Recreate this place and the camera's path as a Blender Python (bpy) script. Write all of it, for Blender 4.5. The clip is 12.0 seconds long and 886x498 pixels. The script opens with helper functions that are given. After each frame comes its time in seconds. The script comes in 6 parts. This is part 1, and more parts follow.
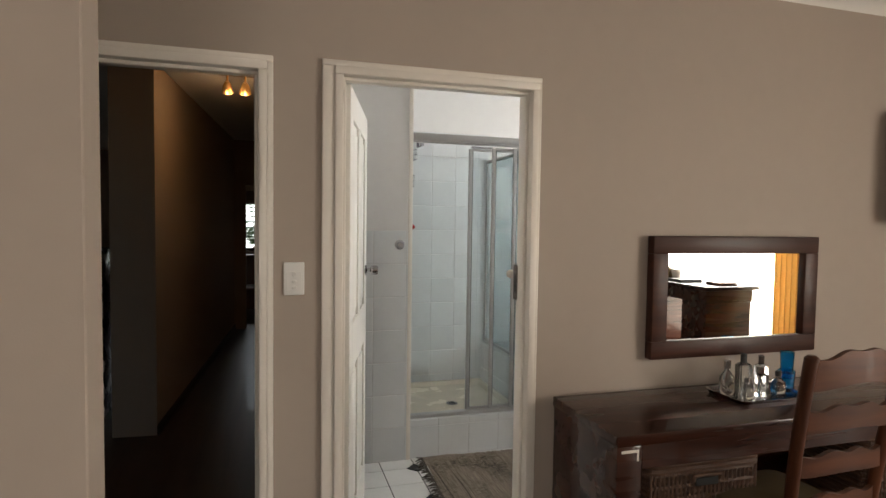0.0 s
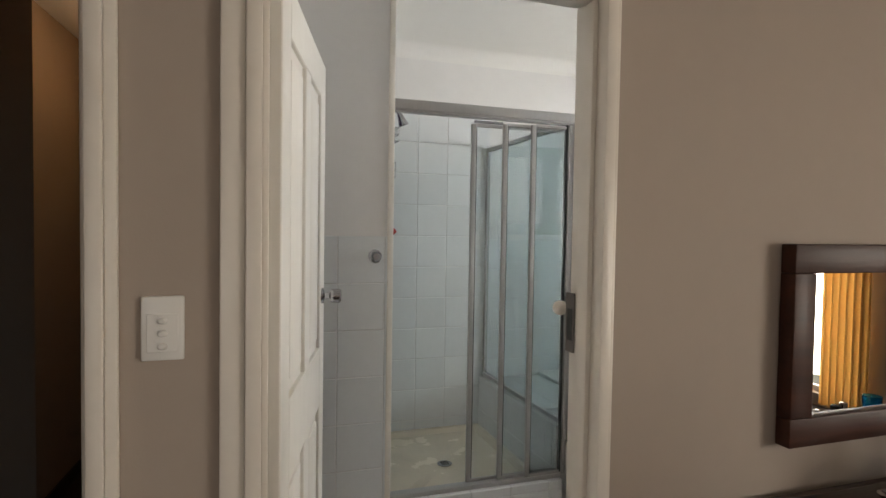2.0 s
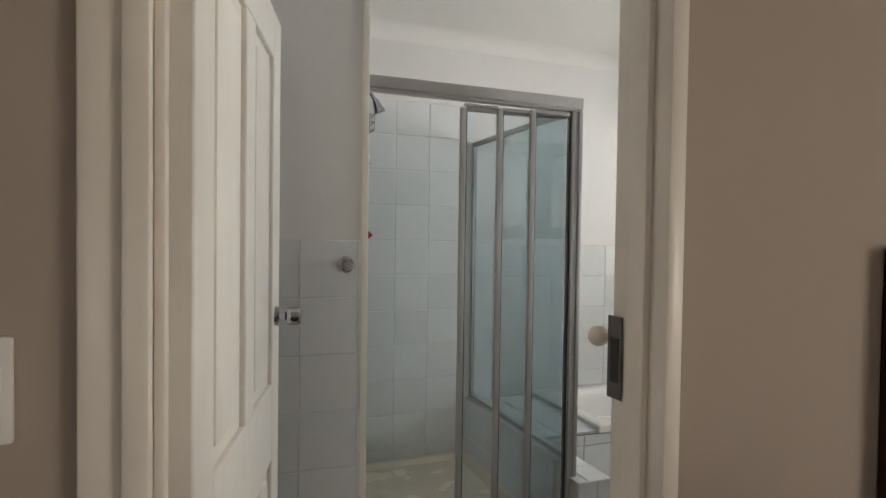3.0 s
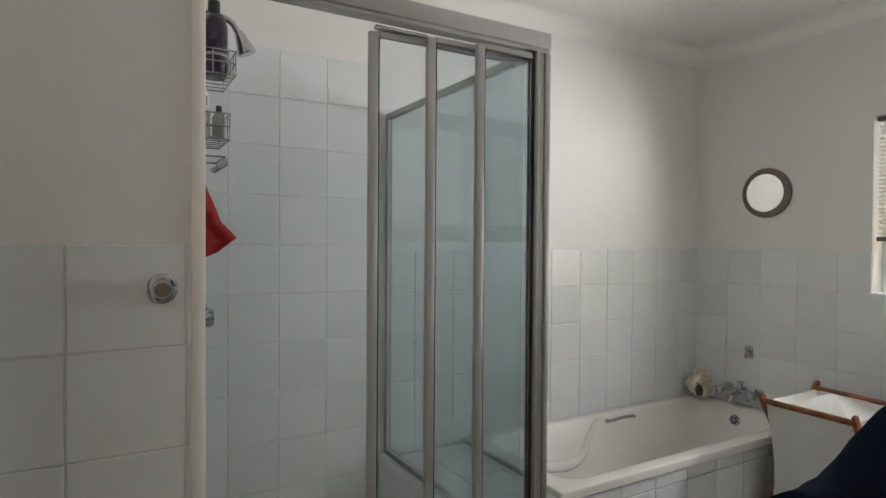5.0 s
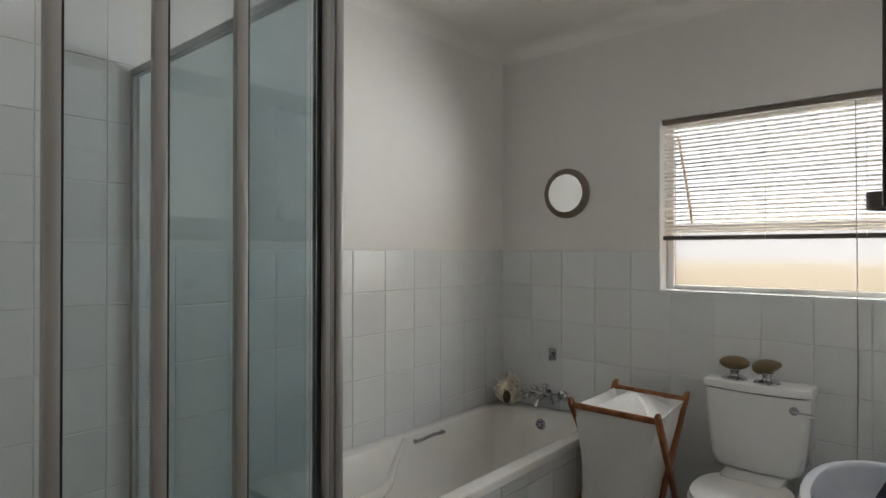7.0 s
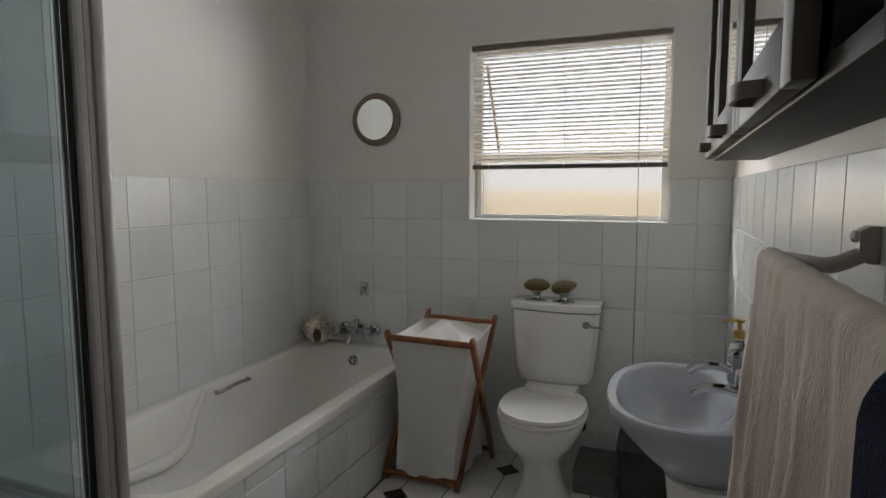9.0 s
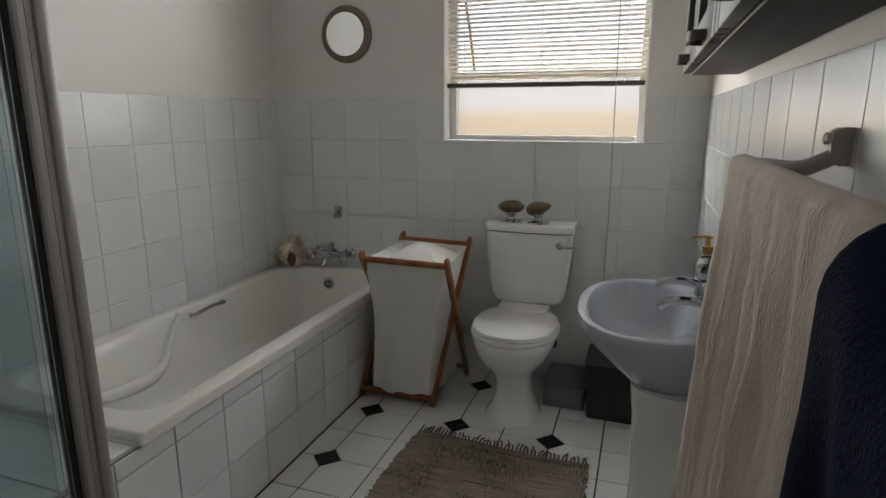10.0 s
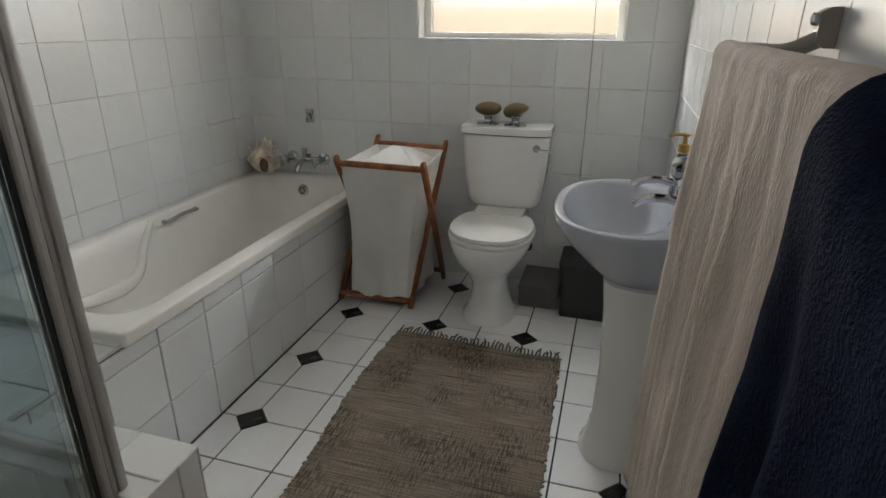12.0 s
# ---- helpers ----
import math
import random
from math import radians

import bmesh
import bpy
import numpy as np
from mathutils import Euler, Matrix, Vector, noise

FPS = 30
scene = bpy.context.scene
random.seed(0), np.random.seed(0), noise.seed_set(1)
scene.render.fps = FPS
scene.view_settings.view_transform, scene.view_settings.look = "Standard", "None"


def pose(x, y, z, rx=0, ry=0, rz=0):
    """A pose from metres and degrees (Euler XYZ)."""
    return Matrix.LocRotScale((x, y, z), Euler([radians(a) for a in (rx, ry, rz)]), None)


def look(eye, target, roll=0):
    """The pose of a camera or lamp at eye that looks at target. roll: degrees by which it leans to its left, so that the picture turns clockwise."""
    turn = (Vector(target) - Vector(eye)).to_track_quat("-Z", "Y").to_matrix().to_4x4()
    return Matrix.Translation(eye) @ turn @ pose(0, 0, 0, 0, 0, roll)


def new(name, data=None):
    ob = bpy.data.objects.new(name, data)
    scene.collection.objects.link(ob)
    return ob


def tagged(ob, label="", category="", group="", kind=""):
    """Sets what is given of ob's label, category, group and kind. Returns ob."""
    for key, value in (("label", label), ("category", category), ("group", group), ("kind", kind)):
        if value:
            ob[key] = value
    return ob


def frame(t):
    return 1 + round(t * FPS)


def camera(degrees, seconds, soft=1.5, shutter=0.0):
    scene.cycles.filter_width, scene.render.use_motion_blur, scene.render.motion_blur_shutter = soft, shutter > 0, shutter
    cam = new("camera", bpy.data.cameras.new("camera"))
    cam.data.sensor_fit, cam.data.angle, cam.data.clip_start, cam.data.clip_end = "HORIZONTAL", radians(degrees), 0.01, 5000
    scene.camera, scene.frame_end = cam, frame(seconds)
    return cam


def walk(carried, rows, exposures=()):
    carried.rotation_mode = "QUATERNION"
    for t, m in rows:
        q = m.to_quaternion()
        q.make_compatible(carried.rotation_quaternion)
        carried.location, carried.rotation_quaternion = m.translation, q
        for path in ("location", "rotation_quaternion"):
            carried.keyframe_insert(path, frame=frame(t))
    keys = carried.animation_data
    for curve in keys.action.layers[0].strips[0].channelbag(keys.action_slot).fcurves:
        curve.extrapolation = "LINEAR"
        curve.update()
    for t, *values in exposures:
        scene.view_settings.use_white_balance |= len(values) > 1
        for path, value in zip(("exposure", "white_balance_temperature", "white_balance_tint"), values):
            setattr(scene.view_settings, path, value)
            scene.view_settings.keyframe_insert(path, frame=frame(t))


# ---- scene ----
cam = camera(74.9, 12.0)
PATH = [
    (0, (-0.179, -2.192, 1.491), (0.389, -0.277, 1.395), 0.8),
    (0.5, (-0.116, -1.925, 1.475), (0.457, -0.012, 1.38), 0.9),
    (1, (-0.077, -1.671, 1.487), (0.515, 0.237, 1.396), 0.8),
    (1.5, (-0.034, -1.438, 1.462), (0.592, 0.461, 1.389), 1.1),
    (2, (0.05, -1.189, 1.466), (0.689, 0.705, 1.396), 0.9),
    (2.5, (0.1, -0.957, 1.455), (0.77, 0.926, 1.396), 0.9),
    (3, (0.152, -0.778, 1.453), (0.871, 1.088, 1.404), 0.8),
    (5, (0.483, 0.004, 1.441), (1.478, 1.739, 1.412), 0.4),
    (5.5, (0.559, 0.135, 1.421), (1.646, 1.814, 1.396), 0.4),
    (6, (0.652, 0.243, 1.42), (1.864, 1.833, 1.399), 0.3),
    (6.5, (0.714, 0.271, 1.415), (2.086, 1.727, 1.406), 0.1),
    (7, (0.775, 0.311, 1.396), (2.282, 1.627, 1.403), 0.1),
    (9, (0.893, 0.454, 1.343), (2.746, 1.18, 1.144), 0.0),
    (9.5, (0.901, 0.447, 1.325), (2.755, 1.125, 1.005), 0.2),
    (10, (0.908, 0.449, 1.31), (2.752, 1.086, 0.867), 0.1),
    (10.5, (0.91, 0.451, 1.302), (2.739, 1.057, 0.764), 0.0),
    (11, (0.911, 0.45, 1.295), (2.724, 1.028, 0.679), 0.1),
    (11.5, (0.904, 0.454, 1.288), (2.704, 1.002, 0.61), 0.3),
    (12, (0.901, 0.455, 1.282), (2.684, 0.981, 0.545), 0.3),
]
walk(cam, [(t, look(eye, target, roll)) for t, eye, target, roll in PATH],
     exposures=((0, 0.54), (1.5, 0.38), (3, 0.0), (5, -0.04), (6, -0.28), (7, -0.46), (9, -0.75), (10.5, -0.55), (12, -0.20)))

# ---- world, sun, large lights ----
SUN_TRAVEL = Vector((-0.48, -1.0, -0.42)).normalized()
world = bpy.data.worlds.new("world")
scene.world = world
world.use_nodes = True
wn = world.node_tree.nodes
sky = wn.new("ShaderNodeTexSky")
sky.sky_type, sky.sun_disc = "NISHITA", False
sky.sun_elevation = math.asin(-SUN_TRAVEL.z)
sky.sun_rotation = math.atan2(-SUN_TRAVEL.x, -SUN_TRAVEL.y)
world.node_tree.links.new(sky.outputs[0], wn["Background"].inputs[0])
wn["Background"].inputs[1].default_value = 0.10

sun = new("sun", bpy.data.lights.new("sun", "SUN"))
sun.data.energy, sun.data.angle, sun.data.color = 3.0, radians(0.5), (1.0, 0.94, 0.86)
sun.matrix_world = look((0, 0, 12), Vector((0, 0, 12)) + SUN_TRAVEL)


def window_light(name, at, aim, sx, sy, watts, color):
    lamp = new(name, bpy.data.lights.new(name, "AREA"))
    lamp.data.shape, lamp.data.size, lamp.data.size_y = "RECTANGLE", sx, sy
    lamp.data.energy, lamp.data.color = watts, color
    lamp.matrix_world = look(at, aim)
    return lamp


window_light("bathroom_window_light", (3.892, 0.936, 1.70), (0.0, 0.936, 1.70), 0.94, 0.71, 74, (0.93, 0.96, 1.0))
window_light("bathroom_window_low_light", (3.892, 0.936, 1.272), (0.0, 0.936, 1.272), 0.94, 0.15, 14, (1.0, 0.86, 0.64))
window_light("bedroom_window_light", (4.74, -3.37, 1.20), (-0.4, -1.0, 1.1), 2.4, 2.05, 82, (1.0, 0.88, 0.74))
# Lamp in an unseen back opening, added to brighten the wing wall.
window_light("bedroom_added_back_light", (-1.75, -5.22, 1.45), (-1.6, 0.0, 1.2), 1.2, 1.4, 23, (1.0, 0.91, 0.82))


def bulb_light(x, y, z):
    lamp = new("hall_bulb_light", bpy.data.lights.new("hall_bulb_light", "POINT"))
    lamp.data.energy, lamp.data.color, lamp.data.shadow_soft_size = 1.1, (1.0, 0.62, 0.32), 0.03
    lamp.location = (x, y, z)


bulb_light(-0.48, 2.20, 2.36)
bulb_light(-0.36, 2.20, 2.36)

# ---- materials ----


def mat(name, color, rough=0.5, metal=0.0, vary=0.06, scale=6.0, bump=0.0, bscale=60.0, piece=False, coat=0.0, trans=0.0, stretch=(1, 1, 1), spec=0.5, fine=0.5):
    """A procedural surface: two scales of tone, relief, and a drift from piece to piece."""
    m = bpy.data.materials.new(name)
    m.use_nodes = True
    t = m.node_tree
    n, l = t.nodes, t.links
    b = n["Principled BSDF"]
    b.inputs["Roughness"].default_value, b.inputs["Metallic"].default_value = rough, metal
    b.inputs["Coat Weight"].default_value, b.inputs["Transmission Weight"].default_value = coat, trans
    b.inputs["Specular IOR Level"].default_value = spec
    co, mp = n.new("ShaderNodeTexCoord"), n.new("ShaderNodeMapping")
    mp.inputs["Scale"].default_value = stretch
    l.new(co.outputs["Object"], mp.inputs[0])
    big, small = n.new("ShaderNodeTexNoise"), n.new("ShaderNodeTexNoise")
    big.inputs["Scale"].default_value, small.inputs["Scale"].default_value = scale, scale * 9
    big.inputs["Detail"].default_value = 5
    l.new(mp.outputs[0], big.inputs[0]), l.new(mp.outputs[0], small.inputs[0])
    mix = n.new("ShaderNodeMath")
    mix.operation = "MULTIPLY_ADD"
    mix.inputs[1].default_value = fine
    l.new(small.outputs[0], mix.inputs[0]), l.new(big.outputs[0], mix.inputs[2])
    ramp = n.new("ShaderNodeMapRange")
    ramp.inputs[1].default_value, ramp.inputs[2].default_value = 0.3 + fine * 0.3, 0.7 + fine * 0.7
    ramp.inputs[3].default_value, ramp.inputs[4].default_value = 1 - vary, 1 + vary
    l.new(mix.outputs[0], ramp.inputs[0])
    value = ramp.outputs[0]
    if piece:
        info, drift = n.new("ShaderNodeObjectInfo"), n.new("ShaderNodeMapRange")
        drift.inputs[3].default_value, drift.inputs[4].default_value = 0.95, 1.03
        l.new(info.outputs["Random"], drift.inputs[0])
        both = n.new("ShaderNodeMath")
        both.operation = "MULTIPLY"
        l.new(value, both.inputs[0]), l.new(drift.outputs[0], both.inputs[1])
        value = both.outputs[0]
    tint = n.new("ShaderNodeVectorMath")
    tint.operation = "SCALE"
    tint.inputs[0].default_value = color
    l.new(value, tint.inputs["Scale"])
    l.new(tint.outputs[0], b.inputs["Base Color"])
    rr_ = n.new("ShaderNodeMapRange")
    rr_.inputs[3].default_value, rr_.inputs[4].default_value = max(0.02, rough - 0.06), min(1, rough + 0.08)
    l.new(big.outputs[0], rr_.inputs[0]), l.new(rr_.outputs[0], b.inputs["Roughness"])
    if bump:
        bn, bt = n.new("ShaderNodeBump"), n.new("ShaderNodeTexNoise")
        bt.inputs["Scale"].default_value, bt.inputs["Detail"].default_value = bscale, 4
        bn.inputs["Strength"].default_value, bn.inputs["Distance"].default_value = bump, 0.004
        l.new(mp.outputs[0], bt.inputs[0]), l.new(bt.outputs[0], bn.inputs["Height"]), l.new(bn.outputs[0], b.inputs["Normal"])
    return m


def wood(name, dark, light, rough=0.35, axis=0, bands=14.0, coat=0.0):
    """Wood with grain drawn out along one axis."""
    stretch = [1.0, 1.0, 1.0]
    stretch[axis] = 0.07
    m = mat(name, light, rough, 0, 0.1, 8, 0.12, 120, coat=coat, stretch=tuple(stretch), spec=0.3)
    t = m.node_tree
    n, l = t.nodes, t.links
    grain, ramp = n.new("ShaderNodeTexNoise"), n.new("ShaderNodeValToRGB")
    grain.inputs["Scale"].default_value, grain.inputs["Detail"].default_value, grain.inputs["Distortion"].default_value = bands, 8, 0.6
    ramp.color_ramp.elements[0].position, ramp.color_ramp.elements[1].position = 0.32, 0.68
    ramp.color_ramp.elements[0].color, ramp.color_ramp.elements[1].color = (*dark, 1), (*light, 1)
    mp = next(x for x in n if x.type == "MAPPING")
    l.new(mp.outputs[0], grain.inputs[0]), l.new(grain.outputs[0], ramp.inputs[0])
    l.new(ramp.outputs[0], n["Principled BSDF"].inputs["Base Color"])
    return m


def glass(name, color=(0.93, 0.98, 0.96), rough=0.0):
    m = bpy.data.materials.new(name)
    m.use_nodes = True
    b = m.node_tree.nodes["Principled BSDF"]
    b.inputs["Base Color"].default_value = (*color, 1)
    b.inputs["Transmission Weight"].default_value, b.inputs["Roughness"].default_value, b.inputs["IOR"].default_value = 1, rough, 1.45
    return m


def thin_glass(name, color):
    """A thin pane: tinted light passes straight through, with a mirror gloss on top."""
    m = bpy.data.materials.new(name)
    m.use_nodes = True
    n, l = m.node_tree.nodes, m.node_tree.links
    n.remove(n["Principled BSDF"])
    clear, gloss, mix = [n.new("ShaderNode" + k) for k in ("BsdfTransparent", "BsdfGlossy", "MixShader")]
    clear.inputs[0].default_value, gloss.inputs["Roughness"].default_value, mix.inputs[0].default_value = (*color, 1), 0.02, 0.05
    l.new(clear.outputs[0], mix.inputs[1]), l.new(gloss.outputs[0], mix.inputs[2])
    l.new(mix.outputs[0], n["Material Output"].inputs[0])
    return m


def glow(name, low, high, strength, z0, z1):
    """A plain far backdrop that gives off light, shading from low to high."""
    m = bpy.data.materials.new(name)
    m.use_nodes = True
    t = m.node_tree
    n, l = t.nodes, t.links
    n.remove(n["Principled BSDF"])
    co, sep, ramp, col, em = [n.new("ShaderNode" + k) for k in ("TexCoord", "SeparateXYZ", "MapRange", "ValToRGB", "Emission")]
    no, ad = n.new("ShaderNodeTexNoise"), n.new("ShaderNodeMath")
    no.inputs["Scale"].default_value = 1.5
    ad.operation = "MULTIPLY_ADD"
    ad.inputs[1].default_value = 0.5
    ramp.inputs[1].default_value, ramp.inputs[2].default_value = z0, z1
    col.color_ramp.elements[0].color, col.color_ramp.elements[1].color = (*low, 1), (*high, 1)
    em.inputs[1].default_value = strength
    l.new(co.outputs["Object"], sep.inputs[0]), l.new(co.outputs["Object"], no.inputs[0])
    l.new(no.outputs[0], ad.inputs[0]), l.new(sep.outputs[2], ad.inputs[2])
    l.new(ad.outputs[0], ramp.inputs[0]), l.new(ramp.outputs[0], col.inputs[0])
    l.new(col.outputs[0], em.inputs[0]), l.new(em.outputs[0], n["Material Output"].inputs[0])
    return m


M_TAUPE = mat("taupe_wall_paint", (0.42, 0.355, 0.30), 0.75, vary=0.03, scale=1.5, bump=0.06, bscale=180)
M_WHITE = mat("white_wall_paint", (0.75, 0.73, 0.705), 0.7, vary=0.03, scale=1.8, bump=0.08, bscale=140)
M_CEIL = mat("ceiling_paint", (0.80, 0.78, 0.74), 0.8, vary=0.02, scale=1.5, bump=0.05, bscale=120)
M_HALL = mat("hall_wall_paint", (0.34, 0.25, 0.18), 0.7, vary=0.04, scale=1.2, bump=0.06, bscale=150)
M_TRIM = mat("cream_gloss_paint", (0.80, 0.75, 0.68), 0.35, vary=0.03, scale=5, bump=0.04, bscale=70)
M_DOOR = mat("white_door_paint", (0.80, 0.77, 0.71), 0.38, vary=0.05, scale=4, bump=0.10, bscale=60, stretch=(1, 1, 0.25))
M_TILE = mat("white_glazed_tile", (0.725, 0.74, 0.74), 0.14, vary=0.025, scale=9, bump=0.04, bscale=25, piece=True)
M_GROUT = mat("grey_grout", (0.67, 0.655, 0.63), 0.85, vary=0.25, scale=5, bump=0.2)
M_GROUT_DARK = mat("dark_tile_grout", (0.06, 0.055, 0.05), 0.9, vary=0.3, scale=9)
M_FTILE = mat("white_floor_tile", (0.78, 0.775, 0.76), 0.16, vary=0.04, scale=8, bump=0.03, bscale=30, piece=True)
M_BLACK_TILE = mat("black_floor_inset", (0.018, 0.018, 0.02), 0.25, vary=0.3, scale=20)
M_FGROUT = mat("dark_floor_grout", (0.035, 0.03, 0.028), 0.9, vary=0.3, scale=30)
M_CERAMIC = mat("white_ceramic", (0.83, 0.83, 0.81), 0.08, vary=0.015, scale=4, coat=0.3)
M_BATH = mat("white_bath_acrylic", (0.82, 0.80, 0.76), 0.14, vary=0.02, scale=5, coat=0.2)
M_BASIN = mat("pale_blue_grey_ceramic", (0.48, 0.51, 0.575), 0.08, vary=0.015, scale=4, coat=0.3)
M_TRAY = mat("cream_shower_tray", (0.78, 0.71, 0.58), 0.25, vary=0.06, scale=6)
M_ALU = mat("satin_aluminium", (0.42, 0.41, 0.40), 0.36, 0.35, vary=0.06, scale=12, stretch=(1, 1, 0.1))
M_CHROME = mat("chrome", (0.50, 0.50, 0.52), 0.10, 1.0, vary=0.03, scale=20)
# Black for rubber seals, and for shade put into holes and gaps.
M_SEAL_SHADE = mat("black_seal_and_shade", (0.02, 0.02, 0.02), 0.6)
M_GLASS = glass("clear_glass", (0.845, 0.885, 0.895))
M_SCREEN_GLASS = thin_glass("screen_glass", (0.80, 0.845, 0.855))
# Both panes are coloured near black to dim the lamps seen behind them.
M_FROST = glass("frosted_glass", (0.040, 0.038, 0.036), 0.65)
M_DIM_PANE = glass("lamp_dimming_glass", (0.055, 0.056, 0.058), 0.15)
M_MIRROR = bpy.data.materials.new("mirror_silver")
M_MIRROR.use_nodes = True
mb = M_MIRROR.node_tree.nodes["Principled BSDF"]
mb.inputs["Metallic"].default_value, mb.inputs["Roughness"].default_value = 1, 0.01
mb.inputs["Base Color"].default_value = (0.88, 0.9, 0.89, 1)
M_DARKWOOD = wood("dark_mahogany", (0.018, 0.006, 0.004), (0.058, 0.018, 0.010), 0.26, 0, 16, 0.3)
M_MIRFRAME = wood("mirror_frame_wood", (0.030, 0.010, 0.006), (0.066, 0.022, 0.013), 0.45, 0, 18, 0.03)
M_CHAIR = wood("red_brown_chair_wood", (0.045, 0.014, 0.006), (0.12, 0.039, 0.016), 0.42, 2, 18, 0.06)
M_SLAT = wood("red_brown_slat_wood", (0.045, 0.014, 0.006), (0.12, 0.039, 0.016), 0.42, 0, 18, 0.06)
M_TEAK = wood("orange_teak", (0.16, 0.055, 0.020), (0.33, 0.125, 0.045), 0.35, 2, 20, 0.1)
M_CABWOOD = wood("black_brown_stained_wood", (0.007, 0.005, 0.004), (0.026, 0.020, 0.017), 0.5, 0, 22)
M_CABDOOR = wood("grey_brown_stained_wood", (0.018, 0.014, 0.012), (0.060, 0.050, 0.043), 0.5, 2, 18)
M_HALLFLOOR = wood("dark_wood_floor", (0.022, 0.012, 0.007), (0.055, 0.028, 0.016), 0.42, 1, 9, 0.05)


def rag_weave(name, dark, light):
    """Rag weave: fine weft lines across the rug, puckered patches with ribs along it, and a few dark wefts."""
    m = mat(name, light, 0.96, vary=0.2, scale=13, spec=0.1)
    t = m.node_tree
    n, l = t.nodes, t.links
    co = next(x for x in n if x.type == "TEX_COORD")

    def streak(sx, sy, detail, lo, hi, out0, out1):
        mp, nz, rg = n.new("ShaderNodeMapping"), n.new("ShaderNodeTexNoise"), n.new("ShaderNodeMapRange")
        mp.inputs["Scale"].default_value = (sx, sy, 1)
        nz.inputs["Scale"].default_value, nz.inputs["Detail"].default_value = 1, detail
        rg.inputs[1].default_value, rg.inputs[2].default_value, rg.inputs[3].default_value, rg.inputs[4].default_value = lo, hi, out0, out1
        l.new(co.outputs["Object"], mp.inputs[0]), l.new(mp.outputs[0], nz.inputs[0]), l.new(nz.outputs[0], rg.inputs[0])
        return rg.outputs[0]

    def calc(op, a, b):
        q = n.new("ShaderNodeMath")
        q.operation = op
        l.new(a, q.inputs[0])
        l.new(b, q.inputs[1])
        return q.outputs[0]
    weft = streak(250, 5, 3, 0.32, 0.68, 0.50, 1.15)
    dark_weft = streak(42, 0.7, 3, 0.61, 0.70, 1.0, 0.45)
    patch = streak(5, 5, 3, 0.42, 0.62, 0.12, 1.0)
    rib = streak(26, 170, 2, 0.38, 0.60, 0.35, 1.1)
    broad = streak(3.5, 2.5, 3, 0.3, 0.7, 0.84, 1.12)
    mixer = n.new("ShaderNodeMix")
    mixer.inputs[2].default_value = 1.0
    l.new(patch, mixer.inputs[0]), l.new(rib, mixer.inputs[3])
    tone = calc("MULTIPLY", calc("MULTIPLY", weft, mixer.outputs[0]), calc("MULTIPLY", dark_weft, broad))
    ramp = n.new("ShaderNodeValToRGB")
    ramp.color_ramp.elements[0].position, ramp.color_ramp.elements[1].position = 0.15, 1.1
    ramp.color_ramp.elements[0].color, ramp.color_ramp.elements[1].color = (*dark, 1), (*light, 1)
    l.new(tone, ramp.inputs[0]), l.new(ramp.outputs[0], n["Principled BSDF"].inputs["Base Color"])
    bn = n.new("ShaderNodeBump")
    bn.inputs["Strength"].default_value, bn.inputs["Distance"].default_value = 1.0, 0.005
    l.new(tone, bn.inputs["Height"]), l.new(bn.outputs[0], n["Principled BSDF"].inputs["Normal"])
    return m


M_RUG = rag_weave("grey_brown_rag_weave", (0.045, 0.036, 0.028), (0.34, 0.285, 0.225))
M_FRINGE = mat("dark_rug_fringe", (0.10, 0.085, 0.07), 0.95, vary=0.4, scale=30)
M_CANVAS = mat("white_canvas", (0.74, 0.73, 0.70), 0.9, vary=0.05, scale=7, bump=0.25, bscale=350)
M_TOWEL = mat("cream_gauze_towel", (0.53, 0.465, 0.41), 0.95, spec=0.1, vary=0.10, scale=14, bump=0.5, bscale=260, stretch=(1, 1, 0.4))
M_BLUETOWEL = mat("navy_towel", (0.009, 0.013, 0.032), 0.97, spec=0.05, vary=0.22, scale=16, bump=0.7, bscale=320)
M_BEIGE = mat("beige_plastic", (0.38, 0.34, 0.30), 0.4, vary=0.05)
M_PLASTIC = mat("white_switch_plastic", (0.80, 0.79, 0.76), 0.3, vary=0.02)
M_BLIND = mat("cream_blind_slat", (0.56, 0.51, 0.44), 0.5, vary=0.05, scale=5)
M_BLINDRAIL = mat("dark_blind_rail", (0.10, 0.085, 0.075), 0.4)
M_RED = mat("red_cloth", (0.36, 0.018, 0.014), 0.9, vary=0.15, scale=12, bump=0.3, bscale=220)
M_STONE = mat("olive_brown_stone", (0.12, 0.085, 0.035), 0.3, vary=0.4, scale=25, bump=0.2, bscale=50)
M_RINGFRAME = mat("taupe_mirror_ring", (0.17, 0.135, 0.105), 0.5, vary=0.15, scale=20)
M_BLACKBOX = mat("black_plastic_box", (0.018, 0.018, 0.018), 0.45, vary=0.2)
M_GREYBOX = mat("dark_grey_slab", (0.13, 0.13, 0.125), 0.6, vary=0.2, scale=15)
M_SHELL = mat("sea_shell", (0.66, 0.58, 0.48), 0.5, vary=0.55, scale=22, bump=0.4, bscale=60)
M_MOUTH = mat("brown_shell_mouth", (0.10, 0.055, 0.035), 0.4, vary=0.4, scale=40)
M_WICKER = mat("brown_wicker", (0.10, 0.052, 0.032), 0.55, vary=0.35, scale=40, bump=0.3, bscale=200)
M_SEATLEATHER = mat("olive_leather", (0.11, 0.085, 0.05), 0.35, vary=0.15, scale=8, bump=0.15, bscale=120)
M_SCREEN = mat("black_screen", (0.01, 0.01, 0.011), 0.15)
M_GOLD = mat("gold_pump", (0.45, 0.28, 0.09), 0.3, 0.7)
